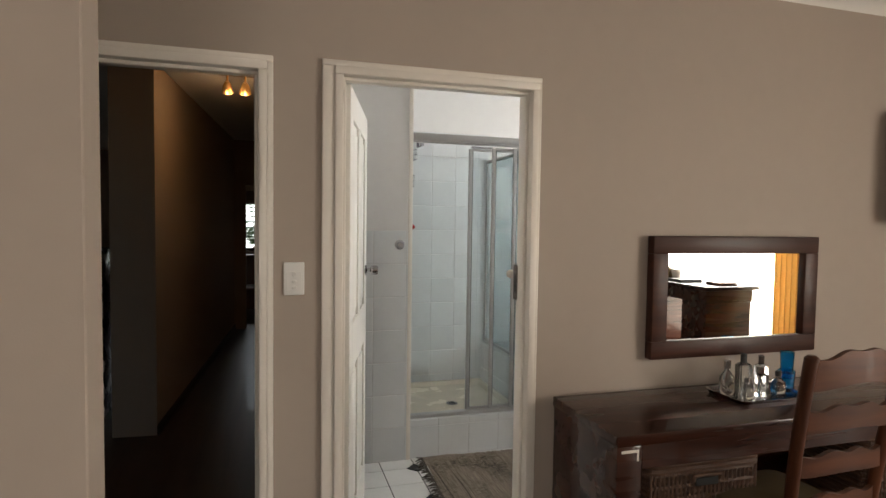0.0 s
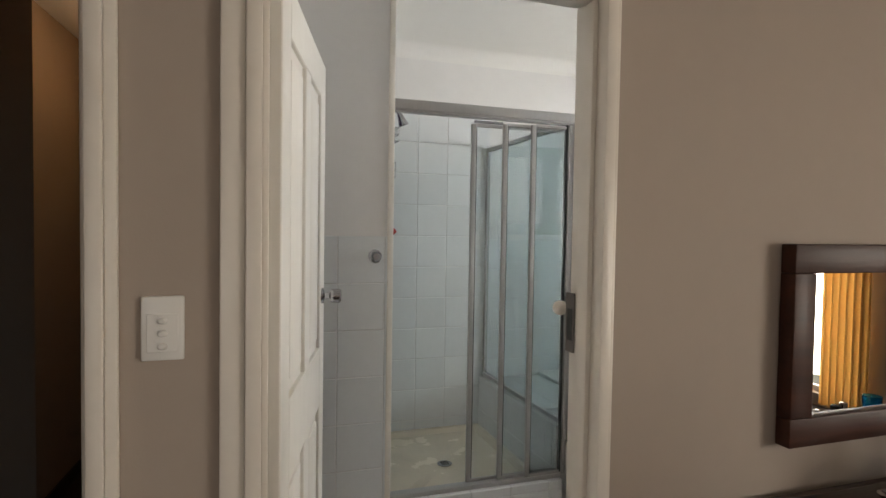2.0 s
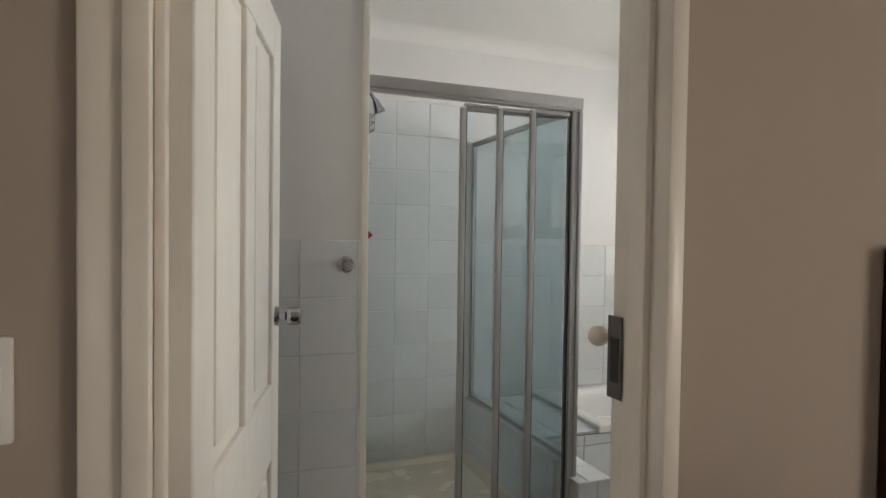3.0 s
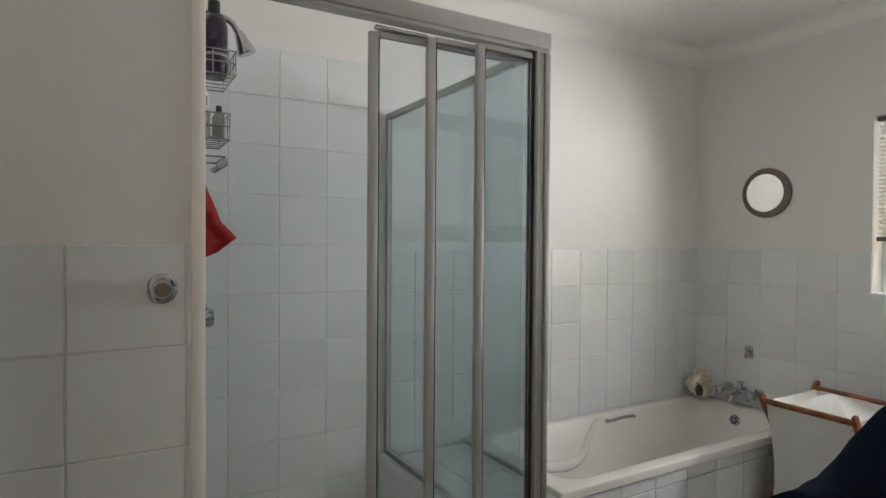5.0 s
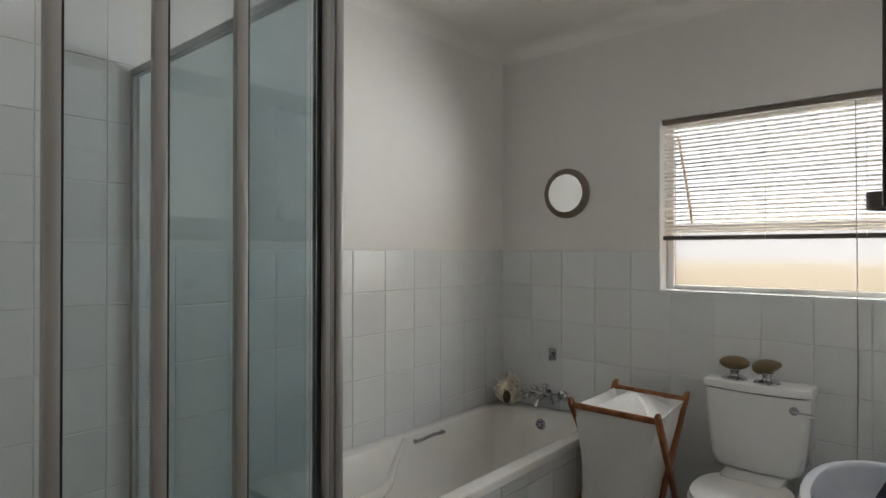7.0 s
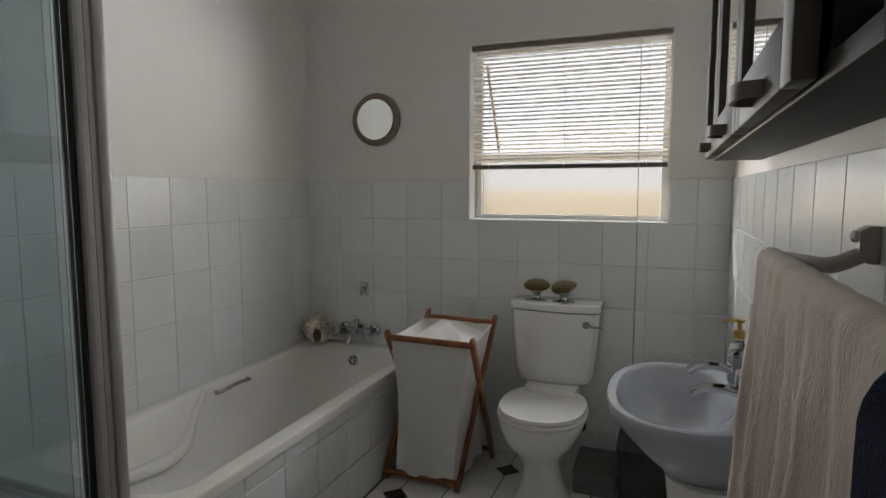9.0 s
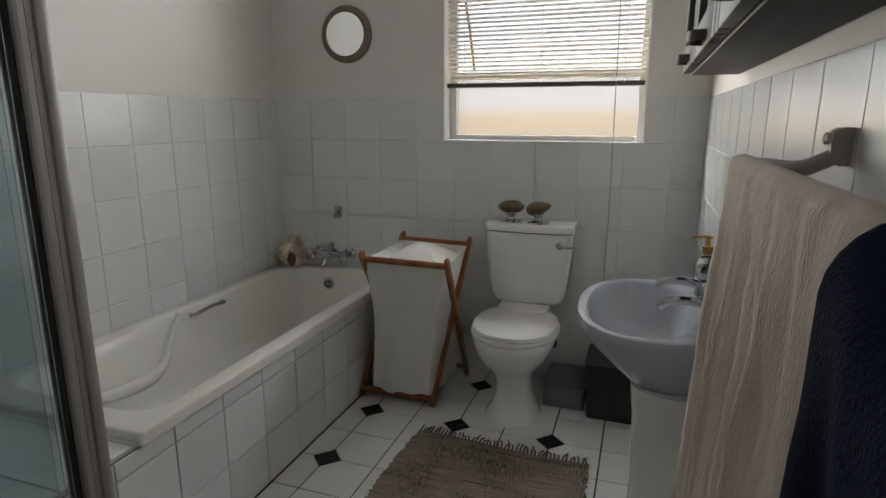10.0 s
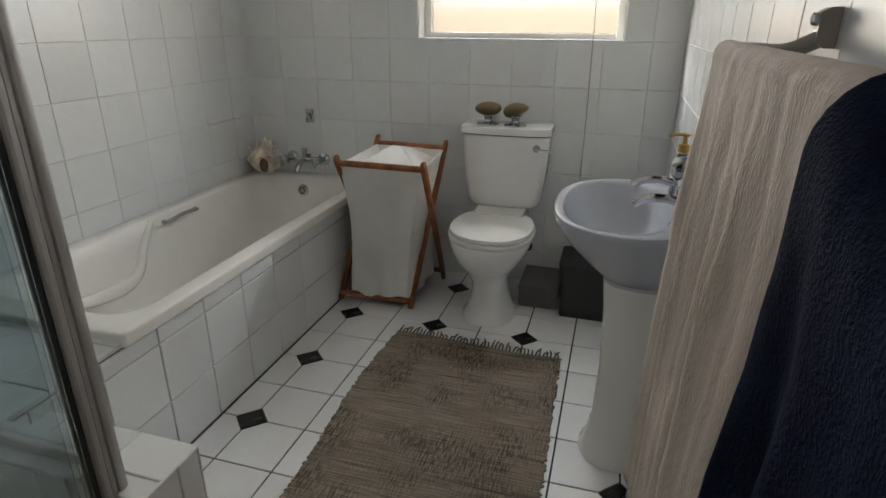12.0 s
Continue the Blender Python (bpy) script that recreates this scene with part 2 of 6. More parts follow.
M_CLEARP = glass("clear_bottle_plastic", (0.93, 0.96, 0.93), 0.02)
M_LABEL = mat("grey_green_label", (0.33, 0.37, 0.33), 0.6)
M_PRINT = mat("dark_print", (0.05, 0.06, 0.06), 0.6)
M_BLUEGLASS = glass("blue_glass", (0.10, 0.55, 0.92), 0.12)
M_CURTAIN = mat("gold_curtain", (0.70, 0.50, 0.22), 0.9, vary=0.12, scale=6, bump=0.2, bscale=200)
cn, cl = M_CURTAIN.node_tree.nodes, M_CURTAIN.node_tree.links
sheer, half = cn.new("ShaderNodeBsdfTranslucent"), cn.new("ShaderNodeMixShader")   # daylight glows through the cloth
sheer.inputs[0].default_value, half.inputs[0].default_value = (0.84, 0.64, 0.33, 1), 0.5
cl.new(cn["Principled BSDF"].outputs[0], half.inputs[1]), cl.new(sheer.outputs[0], half.inputs[2])
cl.new(half.outputs[0], cn["Material Output"].inputs[0])
M_PURPLE = mat("dark_purple_bottle", (0.03, 0.012, 0.035), 0.25, vary=0.2)
M_BRASS = mat("old_brass", (0.45, 0.27, 0.10), 0.35, 0.9)
M_SOIL = mat("outside_ground", (0.22, 0.20, 0.15), 0.95, vary=0.3, scale=3, bump=0.3)
M_LEAF = mat("palm_leaf", (0.05, 0.10, 0.03), 0.6, vary=0.3, scale=10)

# ---- mesh helpers ----


def emit(name, bm, material, parent=None, label="", smooth=False):
    me = bpy.data.meshes.new(name)
    bmesh.ops.recalc_face_normals(bm, faces=bm.faces[:])
    bm.to_mesh(me)
    bm.free()
    me.materials.append(material)
    if smooth:
        for p in me.polygons:
            p.use_smooth = True
        me.set_sharp_from_angle(angle=radians(42))
    ob = new(name, me)
    if parent is not None:
        ob.parent = parent
    if label:
        ob["label"] = label
    return ob


def part(name, bm, material, parent, label="", smooth=True):
    return emit(name, bm, material, parent, label, smooth)


def thing(name, label, category, group="", kind=""):
    return tagged(new(name), label, category, group, kind)


def bbox(x0, x1, y0, y1, z0, z1, bevel=0.0, seg=2, bm=None):
    bm = bm or bmesh.new()
    m = Matrix.LocRotScale(((x0 + x1) / 2, (y0 + y1) / 2, (z0 + z1) / 2), None, (abs(x1 - x0), abs(y1 - y0), abs(z1 - z0)))
    vs = bmesh.ops.create_cube(bm, size=1, matrix=m)["verts"]
    if bevel:
        es = list({e for v in vs for e in v.link_edges})
        bmesh.ops.bevel(bm, geom=es, offset=bevel, segments=seg, affect="EDGES", profile=0.5)
    return bm


def loft(rings, cap0=True, cap1=True, closed=True, bm=None):
    """Skin a stack of rings with equal counts of points."""
    bm = bm or bmesh.new()
    vs = [[bm.verts.new(p) for p in r] for r in rings]
    n = len(vs[0])
    for a, b in zip(vs, vs[1:]):
        for i in range(n if closed else n - 1):
            j = (i + 1) % n
            bm.faces.new((a[i], a[j], b[j], b[i]))
    if cap0 and closed:
        bm.faces.new(vs[0][::-1])
    if cap1 and closed:
        bm.faces.new(vs[-1])
    return bm


def circle(c, r, n=20, axis="z", ry=None):
    ry = r if ry is None else ry
    out = []
    for i in range(n):
        a = 2 * math.pi * i / n
        u, v = r * math.cos(a), ry * math.sin(a)
        d = {"z": (u, v, 0), "x": (0, u, v), "y": (u, 0, v)}[axis]
        out.append((c[0] + d[0], c[1] + d[1], c[2] + d[2]))
    return out


def lathe(c, prof, n=24, axis="z", bm=None):
    """prof: (distance along the axis, radius) pairs."""
    k = "xyz".index(axis)
    rings = []
    for h, r in prof:
        p = list(c)
        p[k] += h
        rings.append(circle(p, max(r, 1e-4), n, axis))
    return loft(rings, bm=bm)


def tube(pts, r, n=10, bm=None):
    pts = [Vector(p) for p in pts]
    rs = r if isinstance(r, (list, tuple)) else [r] * len(pts)
    rings, up = [], None
    for i, p in enumerate(pts):
        d = (pts[min(i + 1, len(pts) - 1)] - pts[max(i - 1, 0)]).normalized()
        if up is None:
            up = d.orthogonal().normalized()
        up = (up - d * up.dot(d)).normalized()
        side = d.cross(up)
        rings.append([p + rs[i] * (math.cos(2 * math.pi * k / n) * up + math.sin(2 * math.pi * k / n) * side) for k in range(n)])
    return loft(rings, bm=bm)


def smooth_path(pts, k=6):
    """Catmull-Rom points through pts."""
    p = [Vector(q) for q in pts]
    p = [2 * p[0] - p[1]] + p + [2 * p[-1] - p[-2]]
    out = []
    for i in range(1, len(p) - 2):
        for s in range(k):
            t = s / k
            a, b, c, d = p[i - 1], p[i], p[i + 1], p[i + 2]
            out.append(0.5 * (2 * b + (c - a) * t + (2 * a - 5 * b + 4 * c - d) * t * t + (3 * b - a - 3 * c + d) * t ** 3))
    return out + [p[-2]]


def rounded(cx, cy, hx, hy, r, z, n=10):
    """A rounded rectangle ring."""
    r = min(r, hx - 1e-3, hy - 1e-3)
    out = []
    for k, (sx, sy) in enumerate(((1, 1), (-1, 1), (-1, -1), (1, -1))):
        for i in range(n):
            a = math.pi / 2 * (k + i / (n - 1))
            out.append((cx + sx * (hx - r) + r * math.cos(a), cy + sy * (hy - r) + r * math.sin(a), z))
    return out


def egg(cx, cy, hx, hy, z, n=36, power=2.3):
    out = []
    for i in range(n):
        a = 2 * math.pi * i / n
        c, s = math.cos(a), math.sin(a)
        out.append((cx + hx * math.copysign(abs(c) ** (2 / power), c), cy + hy * math.copysign(abs(s) ** (2 / power), s), z))
    return out


def bar(a, b, w, h, bevel=0.004, up=(0, 0, 1)):
    """A squared bar from a to b, w wide and h high."""
    a, b = Vector(a), Vector(b)
    d = b - a
    z = d.normalized()
    x = Vector(up).cross(z).normalized() if abs(Vector(up).dot(z)) < 0.99 else Vector((1, 0, 0))
    y = z.cross(x)
    bm = bbox(-w / 2, w / 2, -h / 2, h / 2, 0, d.length, bevel)
    m = Matrix((x, y, z)).transposed().to_4x4()
    bm.transform(Matrix.Translation(a) @ m)
    return bm


TILE_MESHES = {}


def tile_mesh(w, h, d, material):
    key = (round(w, 3), round(h, 3), d, material.name)
    if key not in TILE_MESHES:
        bm = bbox(0, w, 0, h, 0, d)
        top = [e for e in bm.edges if all(v.co.z > d * 0.5 for v in e.verts)]
        bmesh.ops.bevel(bm, geom=top, offset=min(0.0022, d * 0.5), segments=1, affect="EDGES")
        me = bpy.data.meshes.new("tile")
        bm.to_mesh(me)
        bm.free()
        me.materials.append(material)
        TILE_MESHES[key] = me
    return TILE_MESHES[key]


def tile_field(parent, origin, u, v, ulen, vlen, u0=0.0, v0=0.0, pitch=0.203, gap=0.0022, depth=0.006, hole=None, material=None):
    """Single tiles on a wall: origin is its lower corner, u and v run along it, u0 and v0 shift the joints."""
    u, v, o = Vector(u), Vector(v), Vector(origin)
    turn = Matrix((u, v, u.cross(v))).transposed().to_4x4()
    rng = random.Random(len(TILE_MESHES) * 7 + int(ulen * 100))

    def cuts(s, length):
        c = [0.0]
        x = s % pitch
        while x < length - 0.012:
            if x > 0.012:
                c.append(x)
            x += pitch
        return c + [length]
    cu, cv = cuts(u0, ulen), cuts(v0, vlen)
    for a, b in zip(cu, cu[1:]):
        for c, d in zip(cv, cv[1:]):
            boxes = [(a, b, c, d)]
            if hole:
                h0, h1, g0, g1 = hole
                if a >= h0 - 1e-6 and b <= h1 + 1e-6 and c >= g0 - 1e-6 and d <= g1 + 1e-6:
                    continue
                if a < h1 and b > h0 and c < g1 and d > g0:
                    boxes = []
                    if c < g0:
                        boxes.append((a, b, c, g0))
                    if d > g1:
                        boxes.append((a, b, g1, d))
                    lo, hi = max(c, g0), min(d, g1)
                    if a < h0:
                        boxes.append((a, h0, lo, hi))
                    if b > h1:
                        boxes.append((h1, b, lo, hi))
            for p, q, r, s in boxes:
                w, h = q - p - gap, s - r - gap
                if w < 0.006 or h < 0.006:
                    continue
                ob = new("tile", tile_mesh(w, h, depth, material or M_TILE))
                lean = pose(0, 0, 0, rng.uniform(-0.16, 0.16), rng.uniform(-0.16, 0.16), 0)
                ob.matrix_world = Matrix.Translation(o + u * (p + gap / 2) + v * (r + gap / 2)) @ turn @ lean
                ob.parent = parent


def structure(name, bm, material, label="", smooth=False):
    return tagged(emit(name, bm, material, None, "", smooth), label or name.replace("_", " "), name.split("_")[0], kind="structure")

# ---- large structure ----
XE, YN, YS, XP, YP = 3.70, 2.376, 0.20, 0.645, 1.270   # bathroom: east, north and south faces, shower side, partition face
DADO, CEIL, BCEIL = 1.40, 2.62, 2.60

# wall between the bedroom and the bathroom, with both door openings
bm = bbox(-2.6, -1.03, 0, 0.11, 0, BCEIL)
bbox(-1.03, -0.221, 0, 0.11, 2.03, BCEIL, bm=bm)
bbox(-0.221, 0.045, 0, 0.11, 0, BCEIL, bm=bm)
bbox(0.045, 0.866, 0, 0.11, 2.06, BCEIL, bm=bm)
bbox(0.866, 5.0, 0, 0.11, 0, BCEIL, bm=bm)
structure("wall_bedroom", bm, M_TAUPE, "taupe painted bedroom wall with two door openings")
bm = bbox(0.99, 3.9, 0.11, YS, 0, CEIL + 0.1)
bbox(-0.12, 0.03, 0.11, YS, 0, CEIL + 0.1, bm=bm)
bbox(0.03, 0.99, 0.11, YS, 2.10, CEIL + 0.1, bm=bm)
wall_south = structure("wall_south", bm, M_WHITE, "white bathroom wall, tiled to shoulder height")
bm = bbox(0.0, 3.9, YN, YN + 0.15, 0, CEIL + 0.1)
wall_north = structure("wall_north", bm, M_WHITE, "white bathroom wall, tiled behind bath and shower")
W0, W1, WZ0, WZ1 = 0.462, 1.41, 1.196, 2.06
bm = bbox(XE, XE + 0.2, YS, W0, 0, CEIL + 0.1)
bbox(XE, XE + 0.2, W1, YN, 0, CEIL + 0.1, bm=bm)
bbox(XE, XE + 0.2, W0, W1, 0, WZ0, bm=bm)
bbox(XE, XE + 0.2, W0, W1, WZ1, CEIL + 0.1, bm=bm)
wall_east = structure("wall_east", bm, M_WHITE, "white bathroom wall with a window, tiled below")
bm = bbox(0.0, XP, YP, YN, 0, CEIL + 0.1)
wall_partition = structure("wall_partition", bm, M_WHITE, "white wall block beside the shower, tiled below")
structure("wall_west", bbox(-0.12, 0.0, YS, YN + 0.15, 0, CEIL + 0.1), M_WHITE, "plain white bathroom end wall")
structure("ceiling_bathroom", bbox(-0.12, 3.9, YS - 0.09, YN + 0.15, CEIL, CEIL + 0.1), M_CEIL, "plain white bathroom ceiling")


def cove(name, a, b, inward, material, r=0.085, z=CEIL):
    """A hollow cornice between wall and ceiling."""
    a, b, inward = Vector((*a, z)), Vector((*b, z)), Vector((*inward, 0))
    prof = [(-0.01, -r)] + [(r - r * math.cos(k * math.pi / 16), -r + r * math.sin(k * math.pi / 16)) for k in range(9)] + [(r, 0.01), (-0.01, 0.01)]
    rings = [[p + inward * u + Vector((0, 0, w)) for u, w in prof] for p in (a, b)]
    return structure(name, loft(rings), material, "white coved cornice", True)


cove("trim_cornice_1", (XP, YN), (XE, YN), (0, -1), M_CEIL)
cove("trim_cornice_2", (XE, YS), (XE, YN), (-1, 0), M_CEIL)
cove("trim_cornice_3", (0.0, YS), (XE, YS), (0, 1), M_CEIL)
cove("trim_cornice_4", (-0.5, 0.0), (4.7, 0.0), (0, -1), M_CEIL, 0.06, BCEIL)

# floors
floor_bath = structure("floor_bathroom", bbox(-0.12, 3.9, 0.06, 2.5, -0.1, -0.004), M_FGROUT, "white octagon tiled floor with black insets")
structure("floor_bedroom", bbox(-2.6, 5.0, -5.2, 0.06, -0.1, -0.002), M_HALLFLOOR, "dark wooden bedroom floor")
structure("floor_hall", bbox(-4.0, -0.12, 0.06, 9.0, -0.1, -0.003), M_HALLFLOOR, "dark polished wooden hall floor")

# bedroom shell
structure("ceiling_bedroom", bbox(-2.6, 5.0, -5.2, 0.11, BCEIL, BCEIL + 0.1), M_CEIL, "white bedroom ceiling")
structure("wall_wing", bbox(-2.6, -0.530, -0.91, -0.79, 0, BCEIL, 0.003, 1), M_TAUPE, "taupe wing wall beside the passage door")
structure("wall_bedroom_west", bbox(-2.7, -2.6, -5.2, 0.11, 0, BCEIL), M_TAUPE, "taupe bedroom side wall")
# Back wall out of view; its opening is added for the lamp there.
bm = bbox(-2.7, -2.4, -5.3, -5.2, 0, BCEIL)
bbox(-1.1, 5.1, -5.3, -5.2, 0, BCEIL, bm=bm)
bbox(-2.4, -1.1, -5.3, -5.2, 0, 0.72, bm=bm)
bbox(-2.4, -1.1, -5.3, -5.2, 2.2, BCEIL, bm=bm)
structure("wall_bedroom_south", bm, M_TAUPE, "taupe bedroom back wall with an added, unseen window opening")
BW0, BW1, BWZ0, BWZ1 = -4.6, -2.15, 0.10, 2.25
bm = bbox(4.7, 4.85, -5.2, BW0, 0, BCEIL)
bbox(4.7, 4.85, BW1, 0, 0, BCEIL, bm=bm)
bbox(4.7, 4.85, BW0, BW1, 0, BWZ0, bm=bm)
bbox(4.7, 4.85, BW0, BW1, BWZ1, BCEIL, bm=bm)
structure("wall_bedroom_east", bm, M_TAUPE, "taupe bedroom wall with a wide window")

# hall shell
HA, HB = Vector((-0.93, 2.09)), Vector((-0.655, 6.0))
d = (HB - HA).normalized()
nrm = Vector((-d.y, d.x))
pts = [HA, HB, HB + nrm * 0.28, HA + nrm * 0.28]
bm = loft([[(p.x, p.y, 0) for p in pts], [(p.x, p.y, 2.55) for p in pts]])
structure("wall_hall_west", bm, M_HALL, "dim ochre hall wall")
structure("ceiling_hall", bbox(-4.0, -0.12, 0.11, 9.0, 2.53, 2.65), M_CEIL, "dim hall ceiling")
bm = bbox(-0.72, -0.51, 6.0, 6.12, 0, 2.53)
bbox(-0.51, -0.12, 6.0, 6.12, 1.93, 2.53, bm=bm)
structure("wall_hall_end", bm, M_HALL, "hall end wall with an open doorway")
structure("wall_hall_east", bbox(-0.13, -0.02, 2.526, 9.0, 0, 2.55), M_HALL, "hall side wall")
structure("wall_hall_far_west", bbox(-4.1, -4.0, 0.11, 9.0, 0, 2.55), M_HALL, "dark side wall of the side room")
bm = bbox(-4.0, -0.13, 8.0, 8.1, 0, 0.95)
bbox(-4.0, -0.13, 8.0, 8.1, 1.95, 2.55, bm=bm)
bbox(-4.0, -1.2, 8.0, 8.1, 0.95, 1.95, bm=bm)
structure("wall_hall_far", bm, M_HALL, "far wall with a window")
structure("trim_hall_skirting", loft([[(p.x, p.y, 0) for p in (HA - nrm * 0.012, HB - nrm * 0.012, HB, HA)], [(p.x, p.y, 0.07) for p in (HA - nrm * 0.012, HB - nrm * 0.012, HB, HA)]]), M_HALLFLOOR, "dark skirting board")

# outside
structure("ground", bbox(-400, 400, -400, 400, -0.5, -0.3), M_SOIL, "dry ground outside")
structure("backdrop_yard", bbox(9.5, 9.6, -3, 5, -0.3, 6.0), glow("yard_glow", (1.0, 0.72, 0.36), (0.92, 0.95, 1.0), 1.5, 1.05, 1.75), "bright hazy view outside the bathroom window")
structure("backdrop_garden", bbox(9.5, 9.6, -12, -3.2, -0.3, 6.0), glow("garden_glow", (1.0, 0.93, 0.80), (1.0, 0.97, 0.9), 5.0, 0.5, 2.5), "bright view outside the bedroom window")
structure("backdrop_trees", bbox(-4, 2, 11.0, 11.1, -0.3, 5.0), glow("tree_glow", (0.75, 0.80, 0.70), (0.9, 0.95, 1.0), 3.0, 0.5, 2.5), "bright view outside the hall window")

# ---- door frames and doors ----


def door_frame(name, x0, x1, top, label, left=0.06, right=0.06):
    """A stepped timber frame: a flat architrave, a raised bead and the stop."""
    e = tagged(new(name), label, "door frame", kind="structure")

    def ring(a, b, y0, y1, n):
        lo, hi = (left, right) if b is None else (b, b)
        bm = bbox(x0 - lo, x0 - a, y0, y1, 0, top + a, 0.004, 2)
        emit(n, bm, M_TRIM, e, smooth=True)
        bm = bbox(x1 + a, x1 + hi, y0, y1, 0, top + a, 0.004, 2)
        emit(n, bm, M_TRIM, e, smooth=True)
        bm = bbox(x0 - lo, x1 + hi, y0, y1, top + a, top + (0.052 if b is None else b), 0.004, 2)
        emit(n, bm, M_TRIM, e, smooth=True)
    ring(0.030, None, -0.018, 0.0, "architrave")
    ring(0.0, 0.030, -0.028, 0.112, "lining")
    ring(-0.014, 0.0, 0.012, 0.062, "stop")
    return e


bath_frame = door_frame("door_frame_1", 0.075, 0.836, 2.026, "cream painted timber frame round the bathroom doorway", 0.076, 0.044)
hall_frame = door_frame("door_frame_2", -1.03, -0.225, 2.02, "cream painted timber frame round the passage doorway", 0.052, 0.052)
plate = emit("strike_plate", bbox(0.8195, 0.8225, 0.064, 0.104, 1.16, 1.31, 0.001, 1), M_BLINDRAIL, bath_frame, "worn dark metal strike plate")
# Black patch on the plate for the shade inside the latch hole.
emit("strike_hole_shade", bbox(0.8185, 0.8196, 0.072, 0.094, 1.19, 1.27), M_SEAL_SHADE, plate)
knobm = lathe((0.822, 0.118, 1.265), [(0, 0.008), (0.004, 0.015), (0.014, 0.019), (0.026, 0.018), (0.034, 0.009)], 20, "y")
emit("catch_knob", knobm, M_TRIM, bath_frame, "small white catch knob", smooth=True)


def hinge(parent, x, y, z):
    h = emit("hinge", bbox(x - 0.0015, x + 0.0015, y - 0.035, y + 0.012, z - 0.05, z + 0.05, 0.001, 1), M_TRIM, parent)
    emit("hinge_pin", lathe((x + 0.004, y + 0.014, z - 0.05), [(0, 0.006), (0.1, 0.006)], 10), M_TRIM, parent, smooth=True)
    for dz in (-0.03, 0.03):
        emit("screw", lathe((x + 0.001, y - 0.012, z + dz), [(0, 0.004), (0.003, 0.003)], 8, "x"), M_SEAL_SHADE, h)


hinge(bath_frame, 0.0765, 0.09, 1.80)
hinge(bath_frame, 0.0765, 0.09, 0.30)

# panelled bathroom door, standing open
DW, DH, DT = 0.80, 2.02, 0.04
door = tagged(new("door_1"), "white painted panelled wooden door, standing open into the bathroom", "door", kind="structure")
rails = [(0.11, DW - 0.11, 0.008, 0.21), (0.11, DW - 0.11, 0.86, 1.06), (0.11, DW - 0.11, DH - 0.12, DH)]
leaf = emit("stile", bbox(0, 0.11, -DT, 0, 0.008, DH, 0.003, 1), M_DOOR, door, smooth=True)
emit("stile", bbox(DW - 0.11, DW, -DT, 0, 0.008, DH, 0.003, 1), M_DOOR, door, smooth=True)
for a, b, c, d_ in rails:
    emit("rail", bbox(a, b, -DT, 0, c, d_, 0.003, 1), M_DOOR, door, smooth=True)
for c, d_ in ((0.21, 0.86), (1.06, DH - 0.12)):
    emit("muntin", bbox(0.355, 0.445, -DT, 0, c, d_, 0.003, 1), M_DOOR, door, smooth=True)
    for a, b in ((0.11, 0.355), (0.445, DW - 0.11)):
        emit("panel", bbox(a, b, -DT + 0.012, -0.012, c, d_), M_DOOR, door)
        emit("raised_field", bbox(a + 0.035, b - 0.035, -DT + 0.004, -0.004, c + 0.035, d_ - 0.035, 0.006, 2), M_DOOR, door, smooth=True)
for s in (1, -1):
    y = 0 if s > 0 else -DT
    h = emit("knob_rose", lathe((DW - 0.06, y, 1.230), [(0, 0.027), (s * 0.006, 0.026), (s * 0.010, 0.015)], 24, "y"), M_CHROME, door, "chrome knob rose", True)
    emit("knob", lathe((DW - 0.06, y + s * 0.008, 1.230), [(0, 0.010), (s * 0.018, 0.011), (s * 0.024, 0.023), (s * 0.050, 0.025), (s * 0.058, 0.020), (s * 0.060, 0.0)], 24, "y"), M_CHROME, h, smooth=True)
emit("latch_plate", bbox(DW - 0.001, DW + 0.0015, -0.032, -0.008, 1.17, 1.32), M_CHROME, door, "metal latch plate")
door.matrix_world = pose(0.079, 0.108, 0, 0, 0, 76.5)

# ---- tiles of the setting ----
V = Vector


def grout(parent, x0, x1, y0, y1, z0, z1):
    emit("grout_bed", bbox(x0, x1, y0, y1, z0, z1), M_GROUT, parent)


G = 0.0035
grout(wall_north, XP, 1.57, YN - G, YN + 0.01, 0.10, 2.21)
tile_field(wall_north, (XP, YN, 0.10), (1, 0, 0), (0, 0, 1), 1.57 - XP, 2.11, (1.272 - XP) % 0.1985, 0.127, pitch=0.1985)
grout(wall_north, 1.57, XE, YN - G, YN + 0.01, 0.47, DADO)
tile_field(wall_north, (1.57, YN, 0.47), (1, 0, 0), (0, 0, 1), XE - 1.57, DADO - 0.47, (2.503 - 1.57) % 0.203, 0.121)
grout(wall_partition, XP - 0.01, XP + G, YP + 0.075, YN, 0.10, 2.21)
tile_field(wall_partition, (XP, YP + 0.075, 0.10), (0, 1, 0), (0, 0, 1), YN - YP - 0.075, 2.11, 0.12, 0.127, pitch=0.1985)
grout(wall_partition, 0.0, XP, YP - G, YP + 0.01, 0.0, 1.43)
tile_field(wall_partition, (0.0, YP, 0.0), (1, 0, 0), (0, 0, 1), XP, 1.43, 0.003, 0.009)
emit("corner_bead", bbox(XP - 0.022, XP + 0.004, YP - 0.009, YP + 0.02, 0.0, 2.61, 0.003, 2), M_TRIM, wall_partition, "white corner bead", True)
grout(wall_east, XE - G, XE + 0.01, YS, W0, 0, DADO)
grout(wall_east, XE - G, XE + 0.01, W1, YN, 0, DADO)
grout(wall_east, XE - G, XE + 0.01, W0, W1, 0, WZ0)
